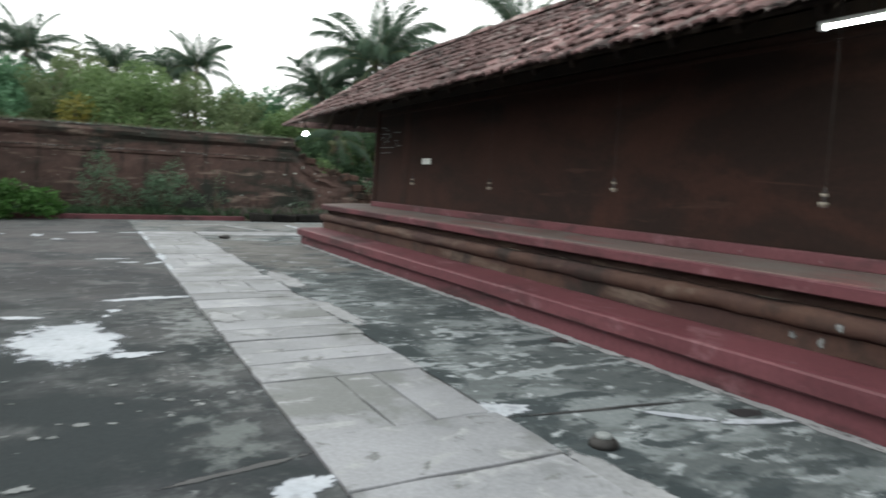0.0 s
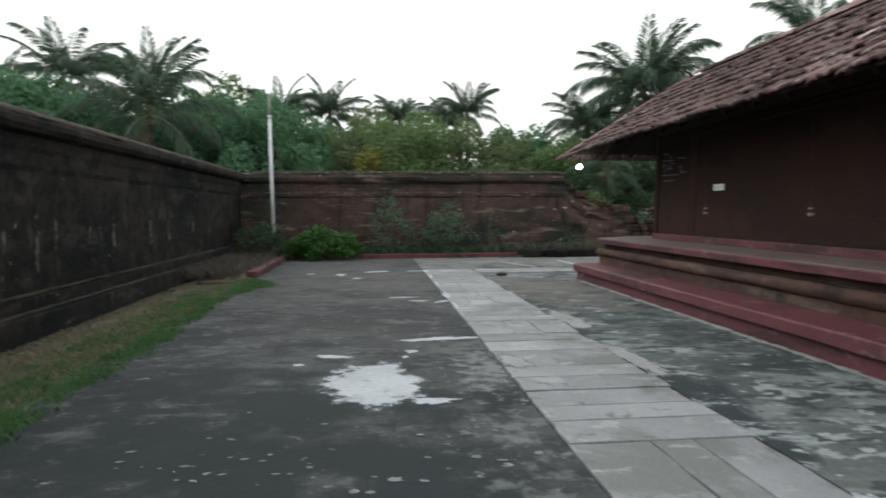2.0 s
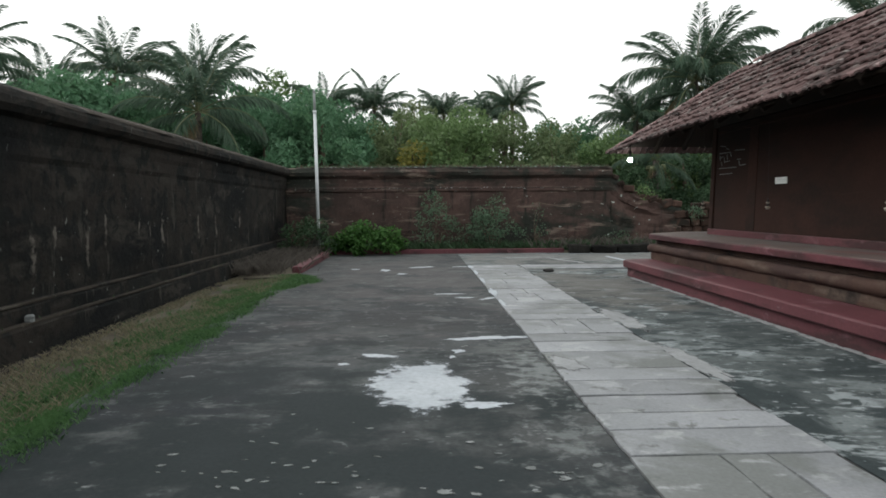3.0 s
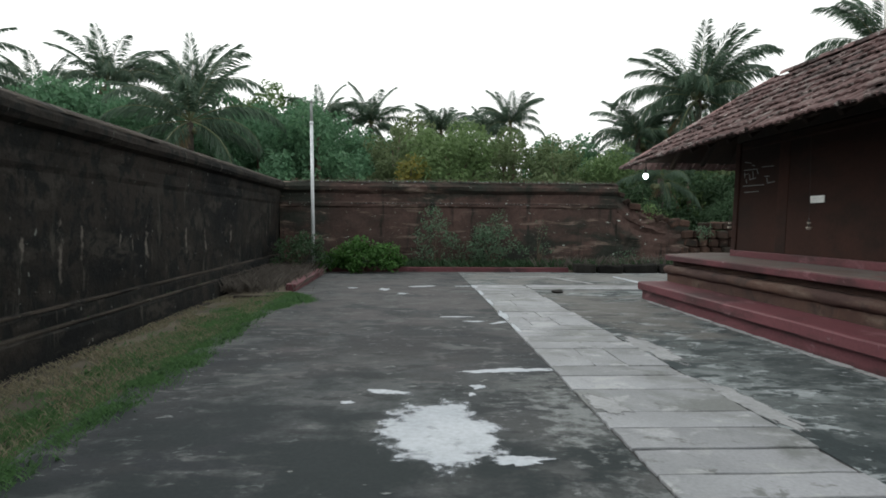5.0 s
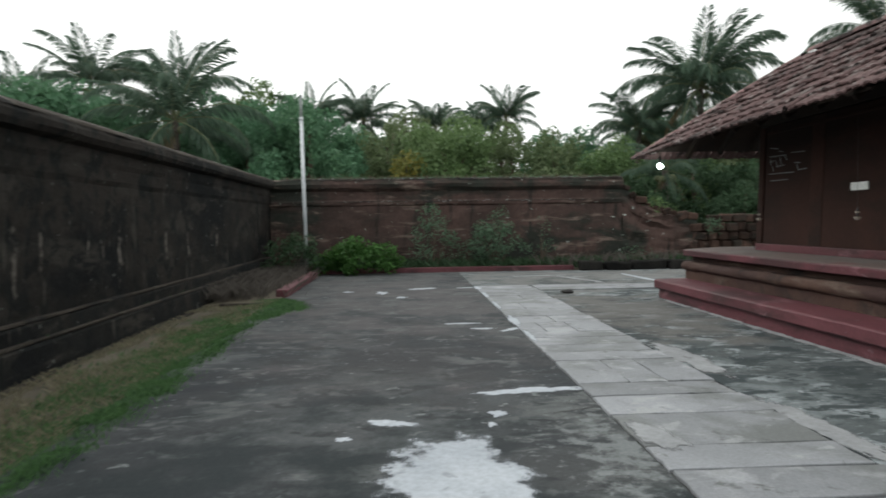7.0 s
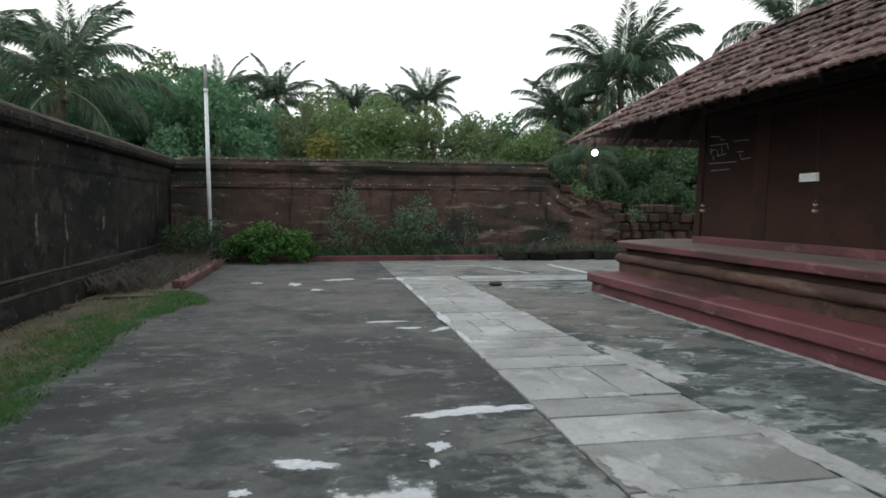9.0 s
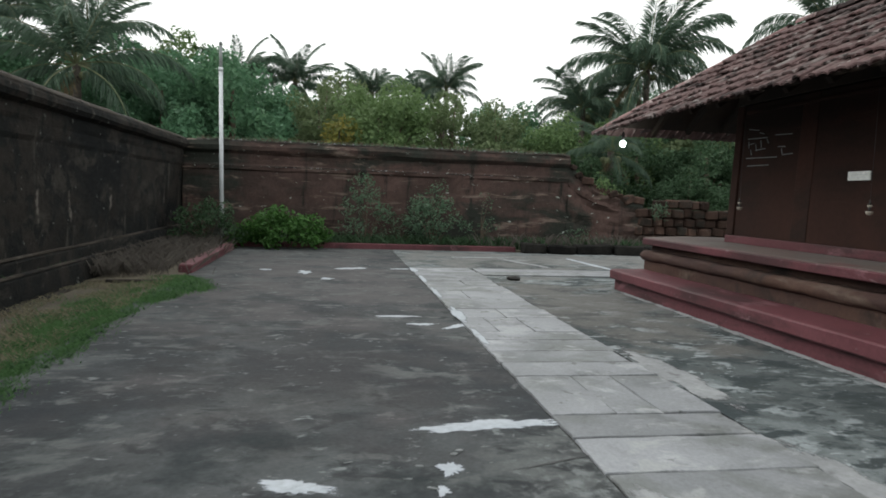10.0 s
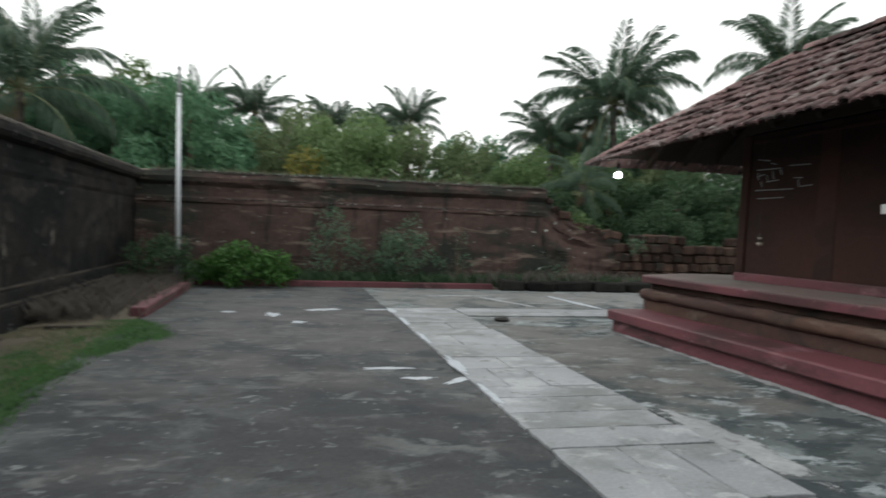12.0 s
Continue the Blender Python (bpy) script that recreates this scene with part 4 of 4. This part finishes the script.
def broad_tree_meshes(seed, mat, w, h, count, per, size):
    cl = crown_clumps(w, w * 0.9, h, h * 0.18, count, seed, 0.34, 0.82)
    leaf = leaves_mesh("crown", cl, per, size, mat, seed)
    bm = rod_bm([(0, 0, 0), (0.1, 0.05, h * 0.3), (0.05, 0.1, h * 0.6), (0, 0, h * 0.85)], [0.20, 0.16, 0.11, 0.04], 8)
    trunk = bm_mesh("trunk", bm, M_TWIG, True)
    limbs = []
    for x, y, z, r in cl[:10]:
        limbs.append(bm_mesh("limb", rod_bm([(0.08, 0.05, h * 0.3), (0.5 * x, 0.5 * y, 0.5 * (h * 0.3 + z) + 0.2), (x, y, z)], [0.08, 0.05, 0.02], 5), M_TWIG, True))
    return trunk, limbs, leaf


KINDS = [broad_tree_meshes(61, M_LEAF[0], 2.6, 5.6, 64, 560, 0.19), broad_tree_meshes(62, M_LEAF[1], 2.4, 5.3, 60, 560, 0.17),
         broad_tree_meshes(63, M_LEAF[2], 2.5, 5.5, 60, 560, 0.17), broad_tree_meshes(64, M_LEAF[3], 0.75, 3.6, 16, 420, 0.17), broad_tree_meshes(65, M_LEAF[1], 2.7, 9.0, 80, 330, 0.20),
         broad_tree_meshes(66, M_DARKBUSH, 2.5, 5.4, 60, 520, 0.18)]
WORDS = ["dense deep green tree behind the wall", "fresh green leafy tree behind the wall", "olive brown creeper-covered tree behind the wall", "yellow-leaved young tree behind the wall",
         "tall open-crowned tree standing above the thicket", "very dark green tree crowding behind the block wall"]


def tree(kind, x, y, s, turn, high=1.0):
    trunk, limbs, leaf = KINDS[kind]
    ob = thing("tree", pose(x, y, -0.16, 0, 0, turn) @ Matrix.Diagonal((s, s, s * high, 1)), WORDS[kind], "tree", "thicket behind the wall")
    put("trunk", trunk, ob)
    for me in limbs:
        put("limb", me, ob)
    put("crown", leaf, ob)
    return ob


g = random.Random(77)
for i in range(15):
    x = -21 + i * 2.6 + g.uniform(-0.5, 0.5)
    kind = 0 if x < -0.5 else g.choice((1, 2, 1, 0, 2))
    tree(kind, x, 35.5 + g.uniform(-1.5, 1.5), g.uniform(0.92, 1.1) * (0.86 if x > 7.2 else 1.0 if x > -5.0 else 1.18), g.uniform(0, 360), 1.13)
for i in range(15):
    x = -20 + i * 2.4 + g.uniform(-0.6, 0.6)
    kind = 0 if x < -1.5 else g.choice((1, 2, 1))
    tree(kind, x, 30.0 + g.uniform(-1.2, 1.2), g.uniform(0.74, 0.90) * (0.92 if x > 6.0 else 1.32 if x < -9 else 1.06), g.uniform(0, 360), 1.12)
for x, y, s in ((8.6, 27.0, 0.62), (10.8, 28.3, 0.75), (13.0, 27.3, 0.75), (15.5, 28.0, 0.8), (11.5, 25.6, 0.50), (14.0, 30.5, 0.9), (18.0, 31.0, 1.0)):
    tree(5, x, y, s, g.uniform(0, 360))
tree(3, -0.05, 27.6, 1.02, 40)
tree(3, 9.4, 29.5, 0.7, 110)
tree(4, -8.1, 40.0, 1.08, 20)
tree(4, -4.6, 43.0, 0.85, 140)
for x, y, size, turn in ((-2.7, 37.5, 1.10, 130), (-0.3, 38.0, 1.06, 250), (9.0, 37.0, 0.84, 10), (11.6, 37.5, 0.92, 75), (14.2, 38.0, 1.28, 200), (17.0, 37.0, 1.3, 310)):
    tree(0, x, y, size, turn)

# ---- pole, lamps and fittings ----
pole = thing("pole", pose(-2.76, 21.6, -0.05, 0, -0.8, 0), "slim pale galvanised pole standing in the bed", "pole")
part("lower_tube", rod_bm([(0, 0, 0), (0, 0, 4.22)], [0.050, 0.045], 14), M_POLE, pole, smooth=True)
part("collar", rod_bm([(0, 0, 4.18), (0, 0, 4.26)], [0.054, 0.054], 14), M_POLE, pole, smooth=True)
part("upper_tube", rod_bm([(0, 0, 4.24), (0, 0, 4.80)], [0.040, 0.036], 12), M_DARKPOLE, pole, "grey upper tube", smooth=True)
part("cap", rod_bm([(0, 0, 4.78), (0, 0, 4.83), (0, 0, 4.86)], [0.044, 0.044, 0.02], 12), M_DARKPOLE, pole, smooth=True)

bulb = thing("eave_lamp", pose(4.42, 15.02, 2.325), "lit white bulb hanging under the eaves corner", "lamp")
part("holder", rod_bm([(0, 0, 0.02), (0, 0, 0.10), (0, 0, 0.16)], [0.022, 0.024, 0.012], 10), M_BLACK, bulb, smooth=True)
part("cord", rod_bm([(0, 0, 0.15), (0, 0, 0.45)], [0.006, 0.006], 6), M_BLACK, bulb)
part("glass_bulb", rod_bm([(0, 0, -0.070), (0, 0, -0.062), (0, 0, -0.040), (0, 0, -0.012), (0, 0, 0.010), (0, 0, 0.022)], [0.012, 0.030, 0.044, 0.044, 0.030, 0.02], 16), M_LAMP, bulb, "glowing white bulb", smooth=True)
tube = thing("tube_light", pose(4.40, 3.02, 2.455, 0, 0, 1), "lit white tube light fixed under the eaves", "lamp")
part("batten", box_bm(-0.018, 0.018, -0.62, 0.62, 0.013, 0.04, 0.004), M_WHITE, tube)
part("tube", rod_bm([(0, -0.58, 0), (0, 0.58, 0)], [0.011, 0.011], 10), M_LAMP, tube, "glowing tube", smooth=True)
for y in (-0.60, 0.60):
    part("end_cap", box_bm(-0.022, 0.022, y - 0.02, y + 0.02, -0.02, 0.03, 0.004), M_WHITE, tube)
part("hanger", rod_bm([(0, 0.3, 0.05), (0, 0.3, 0.22)], [0.006, 0.006], 6), M_BLACK, tube)
part("hanger", rod_bm([(0, -0.3, 0.05), (0, -0.3, 0.22)], [0.006, 0.006], 6), M_BLACK, tube)

plaque = thing("wall_plaque", pose(wall_x(1.74) - 0.012, 11.19, 1.742), "small white rectangular plaque on the brown wall", "plaque")
part("board", box_bm(-0.008, 0.006, -0.155, 0.155, -0.048, 0.048, 0.003), M_WHITE, plaque)
part("writing_bar", box_bm(-0.0115, -0.0085, -0.12, 0.12, 0.008, 0.014), M_POLE, plaque)
part("writing_bar", box_bm(-0.0115, -0.0085, -0.10, 0.10, -0.018, -0.012), M_POLE, plaque)


def hanging_lamp(y, z):
    """A small oil lamp on a thin chain below the rafters: a wide lower bowl, a neck and a smaller upper bowl."""
    x = 4.70
    ob = thing("hanging_oil_lamp", pose(x, y, z), "small dull brass oil lamp hanging on a thin chain", "oil lamp", "oil lamps along the eaves")
    part("lower_bowl", rod_bm([(0, 0, -0.045), (0, 0, -0.040), (0, 0, -0.026), (0, 0, -0.012), (0, 0, -0.008)], [0.007, 0.020, 0.030, 0.033, 0.030], 14), M_LAMPTIN, ob, "dull brass bowl", smooth=True)
    part("neck", rod_bm([(0, 0, -0.009), (0, 0, 0.012), (0, 0, 0.030)], [0.012, 0.009, 0.014], 10), M_BLACK, ob, smooth=True)
    part("upper_bowl", rod_bm([(0, 0, 0.026), (0, 0, 0.032), (0, 0, 0.044), (0, 0, 0.050)], [0.007, 0.017, 0.022, 0.020], 14), M_LAMPTIN, ob, "smaller dull brass bowl", smooth=True)
    part("finial", rod_bm([(0, 0, 0.048), (0, 0, 0.075), (0, 0, 0.095)], [0.014, 0.008, 0.004], 10), M_BLACK, ob, smooth=True)
    part("chain", rod_bm([(0, 0, 0.09), (0, 0, EZ + (x - EX) * 0.70 - 0.02 - z)], [0.0016, 0.0016], 5), M_BLACK, ob)
    return ob


for y, z in ((12.20, 1.375), (10.21, 1.38), (7.98, 1.37), (5.76, 1.415), (3.70, 1.375)):
    hanging_lamp(y, z)
chalk = thing("chalk_marks", pose(wall_x(2.18) - 0.006, 12.80, 2.18, 0, 2.0, 0), "faded white chalk strokes on the dark wall", "chalk marks")
g = random.Random(12)
for z, y0, y1, tilt in ((0.22, 0.22, 0.44, 8), (0.16, 0.10, 0.20, 12), (0.10, 0.02, 0.45, 1), (0.11, -0.45, -0.12, 2), (0.03, 0.30, 0.44, -8), (-0.05, 0.05, 0.26, -3), (-0.04, -0.34, -0.20, 3), (-0.16, -0.20, 0.45, 1),
                        (-0.14, -0.50, -0.30, -2), (-0.26, -0.05, 0.40, 0), (0.02, 0.37, 0.46, 80), (0.02, 0.10, 0.20, 75), (-0.02, 0.20, 0.30, 72), (-0.08, 0.31, 0.39, 65), (-0.10, -0.32, -0.25, 70), (0.05, -0.02, 0.05, 60)):
    L = y1 - y0
    part("stroke", box_bm(-0.003, 0.002, -L / 2, L / 2, -0.0036 - 0.002 * g.random(), 0.004), M_CHALK, chalk, m=Matrix.Translation((0, (y0 + y1) / 2, z)) @ Matrix.Rotation(radians(tilt), 4, "X"))

knob = thing("iron_knob", pose(2.79, 3.58, 0.0), "small black iron stub with a shiny top on the floor", "iron stub")
part("base", rod_bm([(0, 0, -0.005), (0, 0, 0.02), (0, 0, 0.045)], [0.085, 0.08, 0.055], 14), M_BLACK, knob, smooth=True)
part("cap", rod_bm([(0, 0, 0.04), (0, 0, 0.06), (0, 0, 0.066)], [0.046, 0.046, 0.03], 14), M_DARKPOLE, knob, "bare metal cap", smooth=True)
lump = thing("loose_stone", pose(2.93, 15.75, -0.004), "small dark loose stone on the floor", "stone")
bm = bmesh.new()
bmesh.ops.create_icosphere(bm, subdivisions=2, radius=1.0)
for v in bm.verts:
    v.co = Vector((v.co.x * 0.13, v.co.y * 0.09, 0.035 + v.co.z * 0.045)) * (1 + 0.2 * noise.noise(v.co * 1.5))
part("stone", bm, M_BLACK, lump)

# ---- pale deposits on the floor ----


def deposit(cx, cy, rx, ry, seed, ragged=0.35, turn=0.0, mat=M_LIME_EDGE, owner=floor, z=0.0032, n=72):
    return part("white_patch", blob_bm(cx, cy, rx * 1.45, ry * 1.45, z + 0.003 * ((seed * 0.371) % 1.0), seed, ragged, radians(turn), n), mat, owner, "dried white lime patch")


deposit(0.16, 6.86, 0.42, 0.64, 1.3, 0.20, n=140)
deposit(0.60, 6.29, 0.16, 0.08, 2.1, 0.4)
deposit(-0.22, 7.90, 0.17, 0.07, 3.3, 0.5, -18)
deposit(0.54, 8.06, 0.06, 0.09, 4.2, 0.7)
deposit(0.46, 7.80, 0.03, 0.06, 4.9, 0.6)
deposit(-0.52, 7.59, 0.06, 0.04, 5.5, 0.5)
deposit(0.90, 8.68, 0.46, 0.08, 6.2, 0.45, 7)
deposit(0.64, 12.29, 0.24, 0.06, 7.1, 0.5, 2)
deposit(0.88, 11.84, 0.16, 0.07, 8.4, 0.5, 0)
deposit(1.23, 11.73, 0.25, 0.07, 9.3, 0.5, 42)
deposit(-0.57, 16.34, 0.11, 0.24, 10.2, 0.6)
deposit(0.25, 17.05, 0.31, 0.13, 11.4, 0.5, 20)
deposit(-0.19, 15.54, 0.10, 0.12, 12.3, 0.5)
deposit(-1.24, 16.65, 0.12, 0.12, 13.1, 0.5)
deposit(1.12, 17.10, 0.22, 0.08, 13.5, 0.5, 10)
deposit(1.12, 3.66, 0.24, 0.10, 14.6, 0.5, 32)
for k, (x, y, rx, ry) in enumerate(((0.06, 4.73, 0.055, 0.05), (0.15, 4.71, 0.05, 0.04), (0.28, 4.85, 0.075, 0.05), (0.43, 4.82, 0.05, 0.035), (0.04, 4.12, 0.09, 0.06), (-0.07, 4.80, 0.04, 0.04), (-0.43, 5.30, 0.035, 0.03),
                                    (0.75, 5.13, 0.05, 0.05), (0.90, 4.98, 0.07, 0.05), (1.12, 5.15, 0.06, 0.05), (-0.70, 6.15, 0.03, 0.03), (-0.16, 5.83, 0.05, 0.02), (0.45, 5.54, 0.05, 0.03))):
    deposit(x, y, rx, ry, 20 + k * 1.7, 0.3, 0, M_FLAKE_EDGE, n=36)
g = random.Random(900)
for k in range(90):
    cx, cy, spread = g.choice(((-1.0, 5.0, 0.45), (0.85, 5.05, 0.28), (-0.5, 5.05, 0.3), (0.2, 5.65, 0.5), (-0.6, 4.6, 0.6), (0.5, 8.1, 0.35)))
    x, y, size = g.gauss(cx, spread), g.gauss(cy, spread * 0.6), g.uniform(0.015, 0.055)
    if -1.9 < x < 1.2 and y > 3.7:
        deposit(x, y, size, size * g.uniform(0.25, 0.6), 50 + k * 1.3, 0.3, g.uniform(-30, 30), M_FLAKE_EDGE, n=20)
for k, (y, ry, rx) in enumerate(((16.9, 0.35, 0.07), (15.6, 0.5, 0.045), (14.1, 0.55, 0.04), (12.4, 0.45, 0.07), (11.2, 0.4, 0.035))):
    deposit(1.36, y, rx, ry, 90 + k * 1.9, 0.3, 0, M_LIME_EDGE, path, 0.0165, 60)
# joints and drain holes
for k, (x, y, rx, ry, t, own) in enumerate(((3.2, 4.05, 0.85, 0.022, -7, floor_b), (0.95, 3.98, 0.42, 0.03, 10, floor), (4.12, 5.72, 0.10, 0.12, 0, floor_b), (4.05, 3.66, 0.13, 0.10, 0, floor_b), (1.1, 8.1, 0.28, 0.014, 20, floor)
                                            )):
    part("dark_stain", blob_bm(x, y, rx * 1.3, ry * 1.3, 0.0026 + 0.0001 * k, 170 + k * 1.9, 0.3, radians(t), 90), M_DAMP_EDGE, own, "dark stain in the cement")
# mortar smears by the path's right edge
deposit(2.60, 7.5, 0.12, 0.75, 41.0, 0.25, 2, M_MORTAR_EDGE, floor_b)
deposit(1.46, 7.45, 0.12, 0.30, 49.0, 0.28, 10, M_MORTAR_EDGE, path, 0.0165)
deposit(2.66, 9.8, 0.16, 0.80, 42.0, 0.28, 3, M_MORTAR_EDGE, floor_b)
deposit(2.52, 4.27, 0.22, 0.13, 43.0, 0.3, -10, M_LIME_EDGE, floor_b)
deposit(2.56, 3.05, 0.12, 0.55, 44.0, 0.25, 2, M_MORTAR_EDGE, floor_b)
deposit(3.55, 3.78, 0.26, 0.045, 45.0, 0.4, -40, M_LIME_EDGE, floor_b)
deposit(3.95, 3.52, 0.28, 0.05, 45.6, 0.4, -16, M_LIME_EDGE, floor_b)
deposit(5.4, 18.6, 0.10, 1.3, 46.0, 0.3, 4, M_LIME_EDGE, floor_c)
deposit(3.2, 19.7, 0.9, 0.16, 47.0, 0.6, 4, M_MORTAR_EDGE, floor_c)
deposit(3.9, 18.6, 0.10, 1.1, 48.0, 0.5, 20, M_MORTAR_EDGE, floor_c)
for k in range(30):
    y = -1 + k * 0.52
    deposit(4.26, y, 0.06, 0.34, 50 + k * 1.3, 0.6, 0, M_MORTAR_EDGE, floor_b, n=36)

# ---- path slabs ----


def slab(owner, x0, x1, y0, y1, seed):
    g = random.Random(seed)
    ox, oy = (x0 + x1) / 2, (y0 + y1) / 2
    bm = bmesh.new()
    gap = g.choice((0.002, 0.004, 0.008, 0.016))
    w, h = (x1 - x0) / 2 - 0.005, (y1 - y0) / 2 - gap
    ring = []
    for (ax, ay), (bx, by) in (((-w, -h), (w, -h)), ((w, -h), (w, h)), ((w, h), (-w, h)), ((-w, h), (-w, -h))):
        for i in range(6):
            x, y = ax + (bx - ax) * i / 6, ay + (by - ay) * i / 6
            ring.append((x + g.uniform(-0.008, 0.008), y + g.uniform(-0.009, 0.009)))
    z = 0.012 + g.uniform(-0.003, 0.004)
    top = [bm.verts.new((x * 0.992, y * (1 - 0.004 / max(h, 0.1)), z)) for x, y in ring]
    mid = [bm.verts.new((x, y, z - 0.006)) for x, y in ring]
    low = [bm.verts.new((x, y, -0.01)) for x, y in ring]
    bm.faces.new(top)
    n = len(ring)
    for a, b in ((top, mid), (mid, low)):
        for k in range(n):
            bm.faces.new((a[k], b[k], b[(k + 1) % n], a[(k + 1) % n]))
    part("slab", bm, M_SLAB, owner, m=Matrix.Translation((ox, oy, 0)) @ Matrix.Rotation(radians(g.uniform(-0.3, 0.3)), 4, "Z"))


cuts = [-7.6, -6.4, -5.5, -4.4, -3.6, -2.8, -1.9, -1.0, 0.0, 0.9, 1.7, 2.6, 3.55, 4.22, 5.25, 5.67, 6.02, 6.44, 6.85, 7.26, 7.92, 8.41, 8.82, 9.73, 10.17, 10.58, 11.03, 11.40, 12.20, 12.8, 13.55, 14.3, 14.9, 15.5, 16.1, 16.65, 17.3]
splits = {4.22: (1.83, 2.10), 8.82: (1.77, 2.09), 11.40: (1.62, 2.0), 12.20: (1.9,), 13.55: (1.75,), 14.9: (1.95,)}
for k, (a, b) in enumerate(zip(cuts, cuts[1:])):
    xs = (1.32,) + splits.get(a, ()) + (2.50 + 0.02 * math.sin(k * 2.3),)
    for i, (x0, x1) in enumerate(zip(xs, xs[1:])):
        slab(path, x0, x1, a, b, 100 + k * 7 + i)
for k in range(11):
    slab(path_b, 2.53 + k * 0.95, 3.48 + k * 0.95, 16.32, 16.80, 400 + k)
    slab(path_b, 2.53 + k * 0.95, 3.48 + k * 0.95, 16.82, 17.32, 450 + k)

# ---- roof tiles ----
TW, TL, COURSE = 0.118, 0.37, 0.260


def tile_data(wide, long, rise=0.035, thick=0.014, segs=5):
    v, f = [], []
    for x in (0.0, long):
        taper = 1.0 if x == 0 else 0.86
        for layer in (0, thick):
            for k in range(segs + 1):
                a = math.pi * k / segs
                v.append((x, -math.cos(a) * wide / 2 * taper, math.sin(a) * rise + layer - 0.0))
    n = segs + 1
    for k in range(segs):
        f += [(n + k, n + k + 1, 3 * n + k + 1, 3 * n + k), (k, k + 1, n + k + 1, n + k), (k + 1, k, 2 * n + k, 2 * n + k + 1)]
    f += [(0, n, 3 * n, 2 * n), (segs, 2 * n + segs, 3 * n + segs, n + segs)]
    return v, f


TV, TF = tile_data(TW * 1.0, TL, 0.020, 0.020, 4)
tile_mesh = mesh_of("tile", TV, TF, M_TILE)
rest_v, rest_f = [], []


def lay(m, own):
    if own:
        put("tile", tile_mesh, roof, m)
    else:
        k = len(rest_v)
        rest_v.extend([m @ Vector(p) for p in TV])
        rest_f.extend([tuple(k + i for i in f) for f in TF])


g = random.Random(3)
for c in range(9):
    d = c * COURSE - 0.04
    limit = TY - d * math.cos(SLOPE) + 0.02
    y = -6.0 + (0.1 if c % 2 else 0.0)
    while y < limit - TW / 2:
        j = Vector((g.uniform(-0.032, 0.022), g.uniform(-0.012, 0.012), g.uniform(-0.008, 0.016)))
        m = (Matrix.Translation((EX, y, EZ + 0.09 * (1 - math.exp((y - TY) / 2.5)) * max(0.0, 1 - d / run))) @ Matrix.Rotation(-SLOPE, 4, "Y") @ Matrix.Translation(Vector((d, 0, 0.012)) + j)
             @ Matrix.Rotation(0.15 + g.uniform(-0.035, 0.035), 4, "Y") @ Matrix.Rotation(g.uniform(-0.09, 0.09), 4, "Z") @ Matrix.Rotation(g.uniform(-0.10, 0.10), 4, "X"))
        room = (TY - y) / math.cos(SLOPE) - d + 0.04
        if room > 0.10:
            lay(m @ Matrix.Diagonal((min(1.0, room / TL), 1, 1, 1)), 3.8 < y < 7.65)
        y += TW
    x0, x1 = EX + d * math.cos(SLOPE), ROOF_END - d * math.cos(SLOPE)
    x = x0 + TW * 0.3
    while x < x1 - TW * 0.3:
        m = (Matrix.Translation((x, TY, EZ)) @ Matrix.Rotation(-math.pi / 2, 4, "Z") @ Matrix.Rotation(-SLOPE, 4, "Y") @ Matrix.Translation((d + g.uniform(-0.014, 0.014), 0, 0.012))
             @ Matrix.Rotation(0.045, 4, "Y") @ Matrix.Rotation(g.uniform(-0.05, 0.05), 4, "Z"))
        room = (RX - EX - abs(x - RX)) / math.cos(SLOPE) - d + 0.04
        if room > 0.10:
            lay(m @ Matrix.Diagonal((min(1.0, room / TL), 1, 1, 1)), False)
        x += TW
put("tile_field", mesh_of("tile_field", rest_v, rest_f, M_TILE), roof, kind="stuff")
RV, RF = tile_data(0.20, 0.42, 0.065, 0.016, 6)
ridge_mesh = mesh_of("ridge_tile", RV, RF, M_TILE)
y = -6.0
while y < RIDGE_Y - 0.4:
    put("ridge_tile", ridge_mesh, roof, Matrix.Translation((RX, y, RZ + 0.0)) @ Matrix.Rotation(math.pi / 2, 4, "Z") @ Matrix.Rotation(g.uniform(-0.03, 0.02) , 4, "Y") @ Matrix.Rotation(g.uniform(-0.05, 0.05), 4, "Z"))
    y += 0.36
for sx in (1, -1):
    foot = Vector((EX if sx > 0 else ROOF_END, TY, EZ - 0.02))
    top = Vector((RX, RIDGE_Y, RZ - 0.02))
    n = int((top - foot).length / 0.24)
    q = (top - foot).to_track_quat("X", "Z").to_matrix().to_4x4()
    for i in range(n):
        put("hip_tile", ridge_mesh, roof, Matrix.Translation(foot.lerp(top, i * 0.24 / (top - foot).length)) @ q @ Matrix.Rotation(0.03, 4, "Y") @ Matrix.Rotation(g.uniform(-0.06, 0.06), 4, "X"))
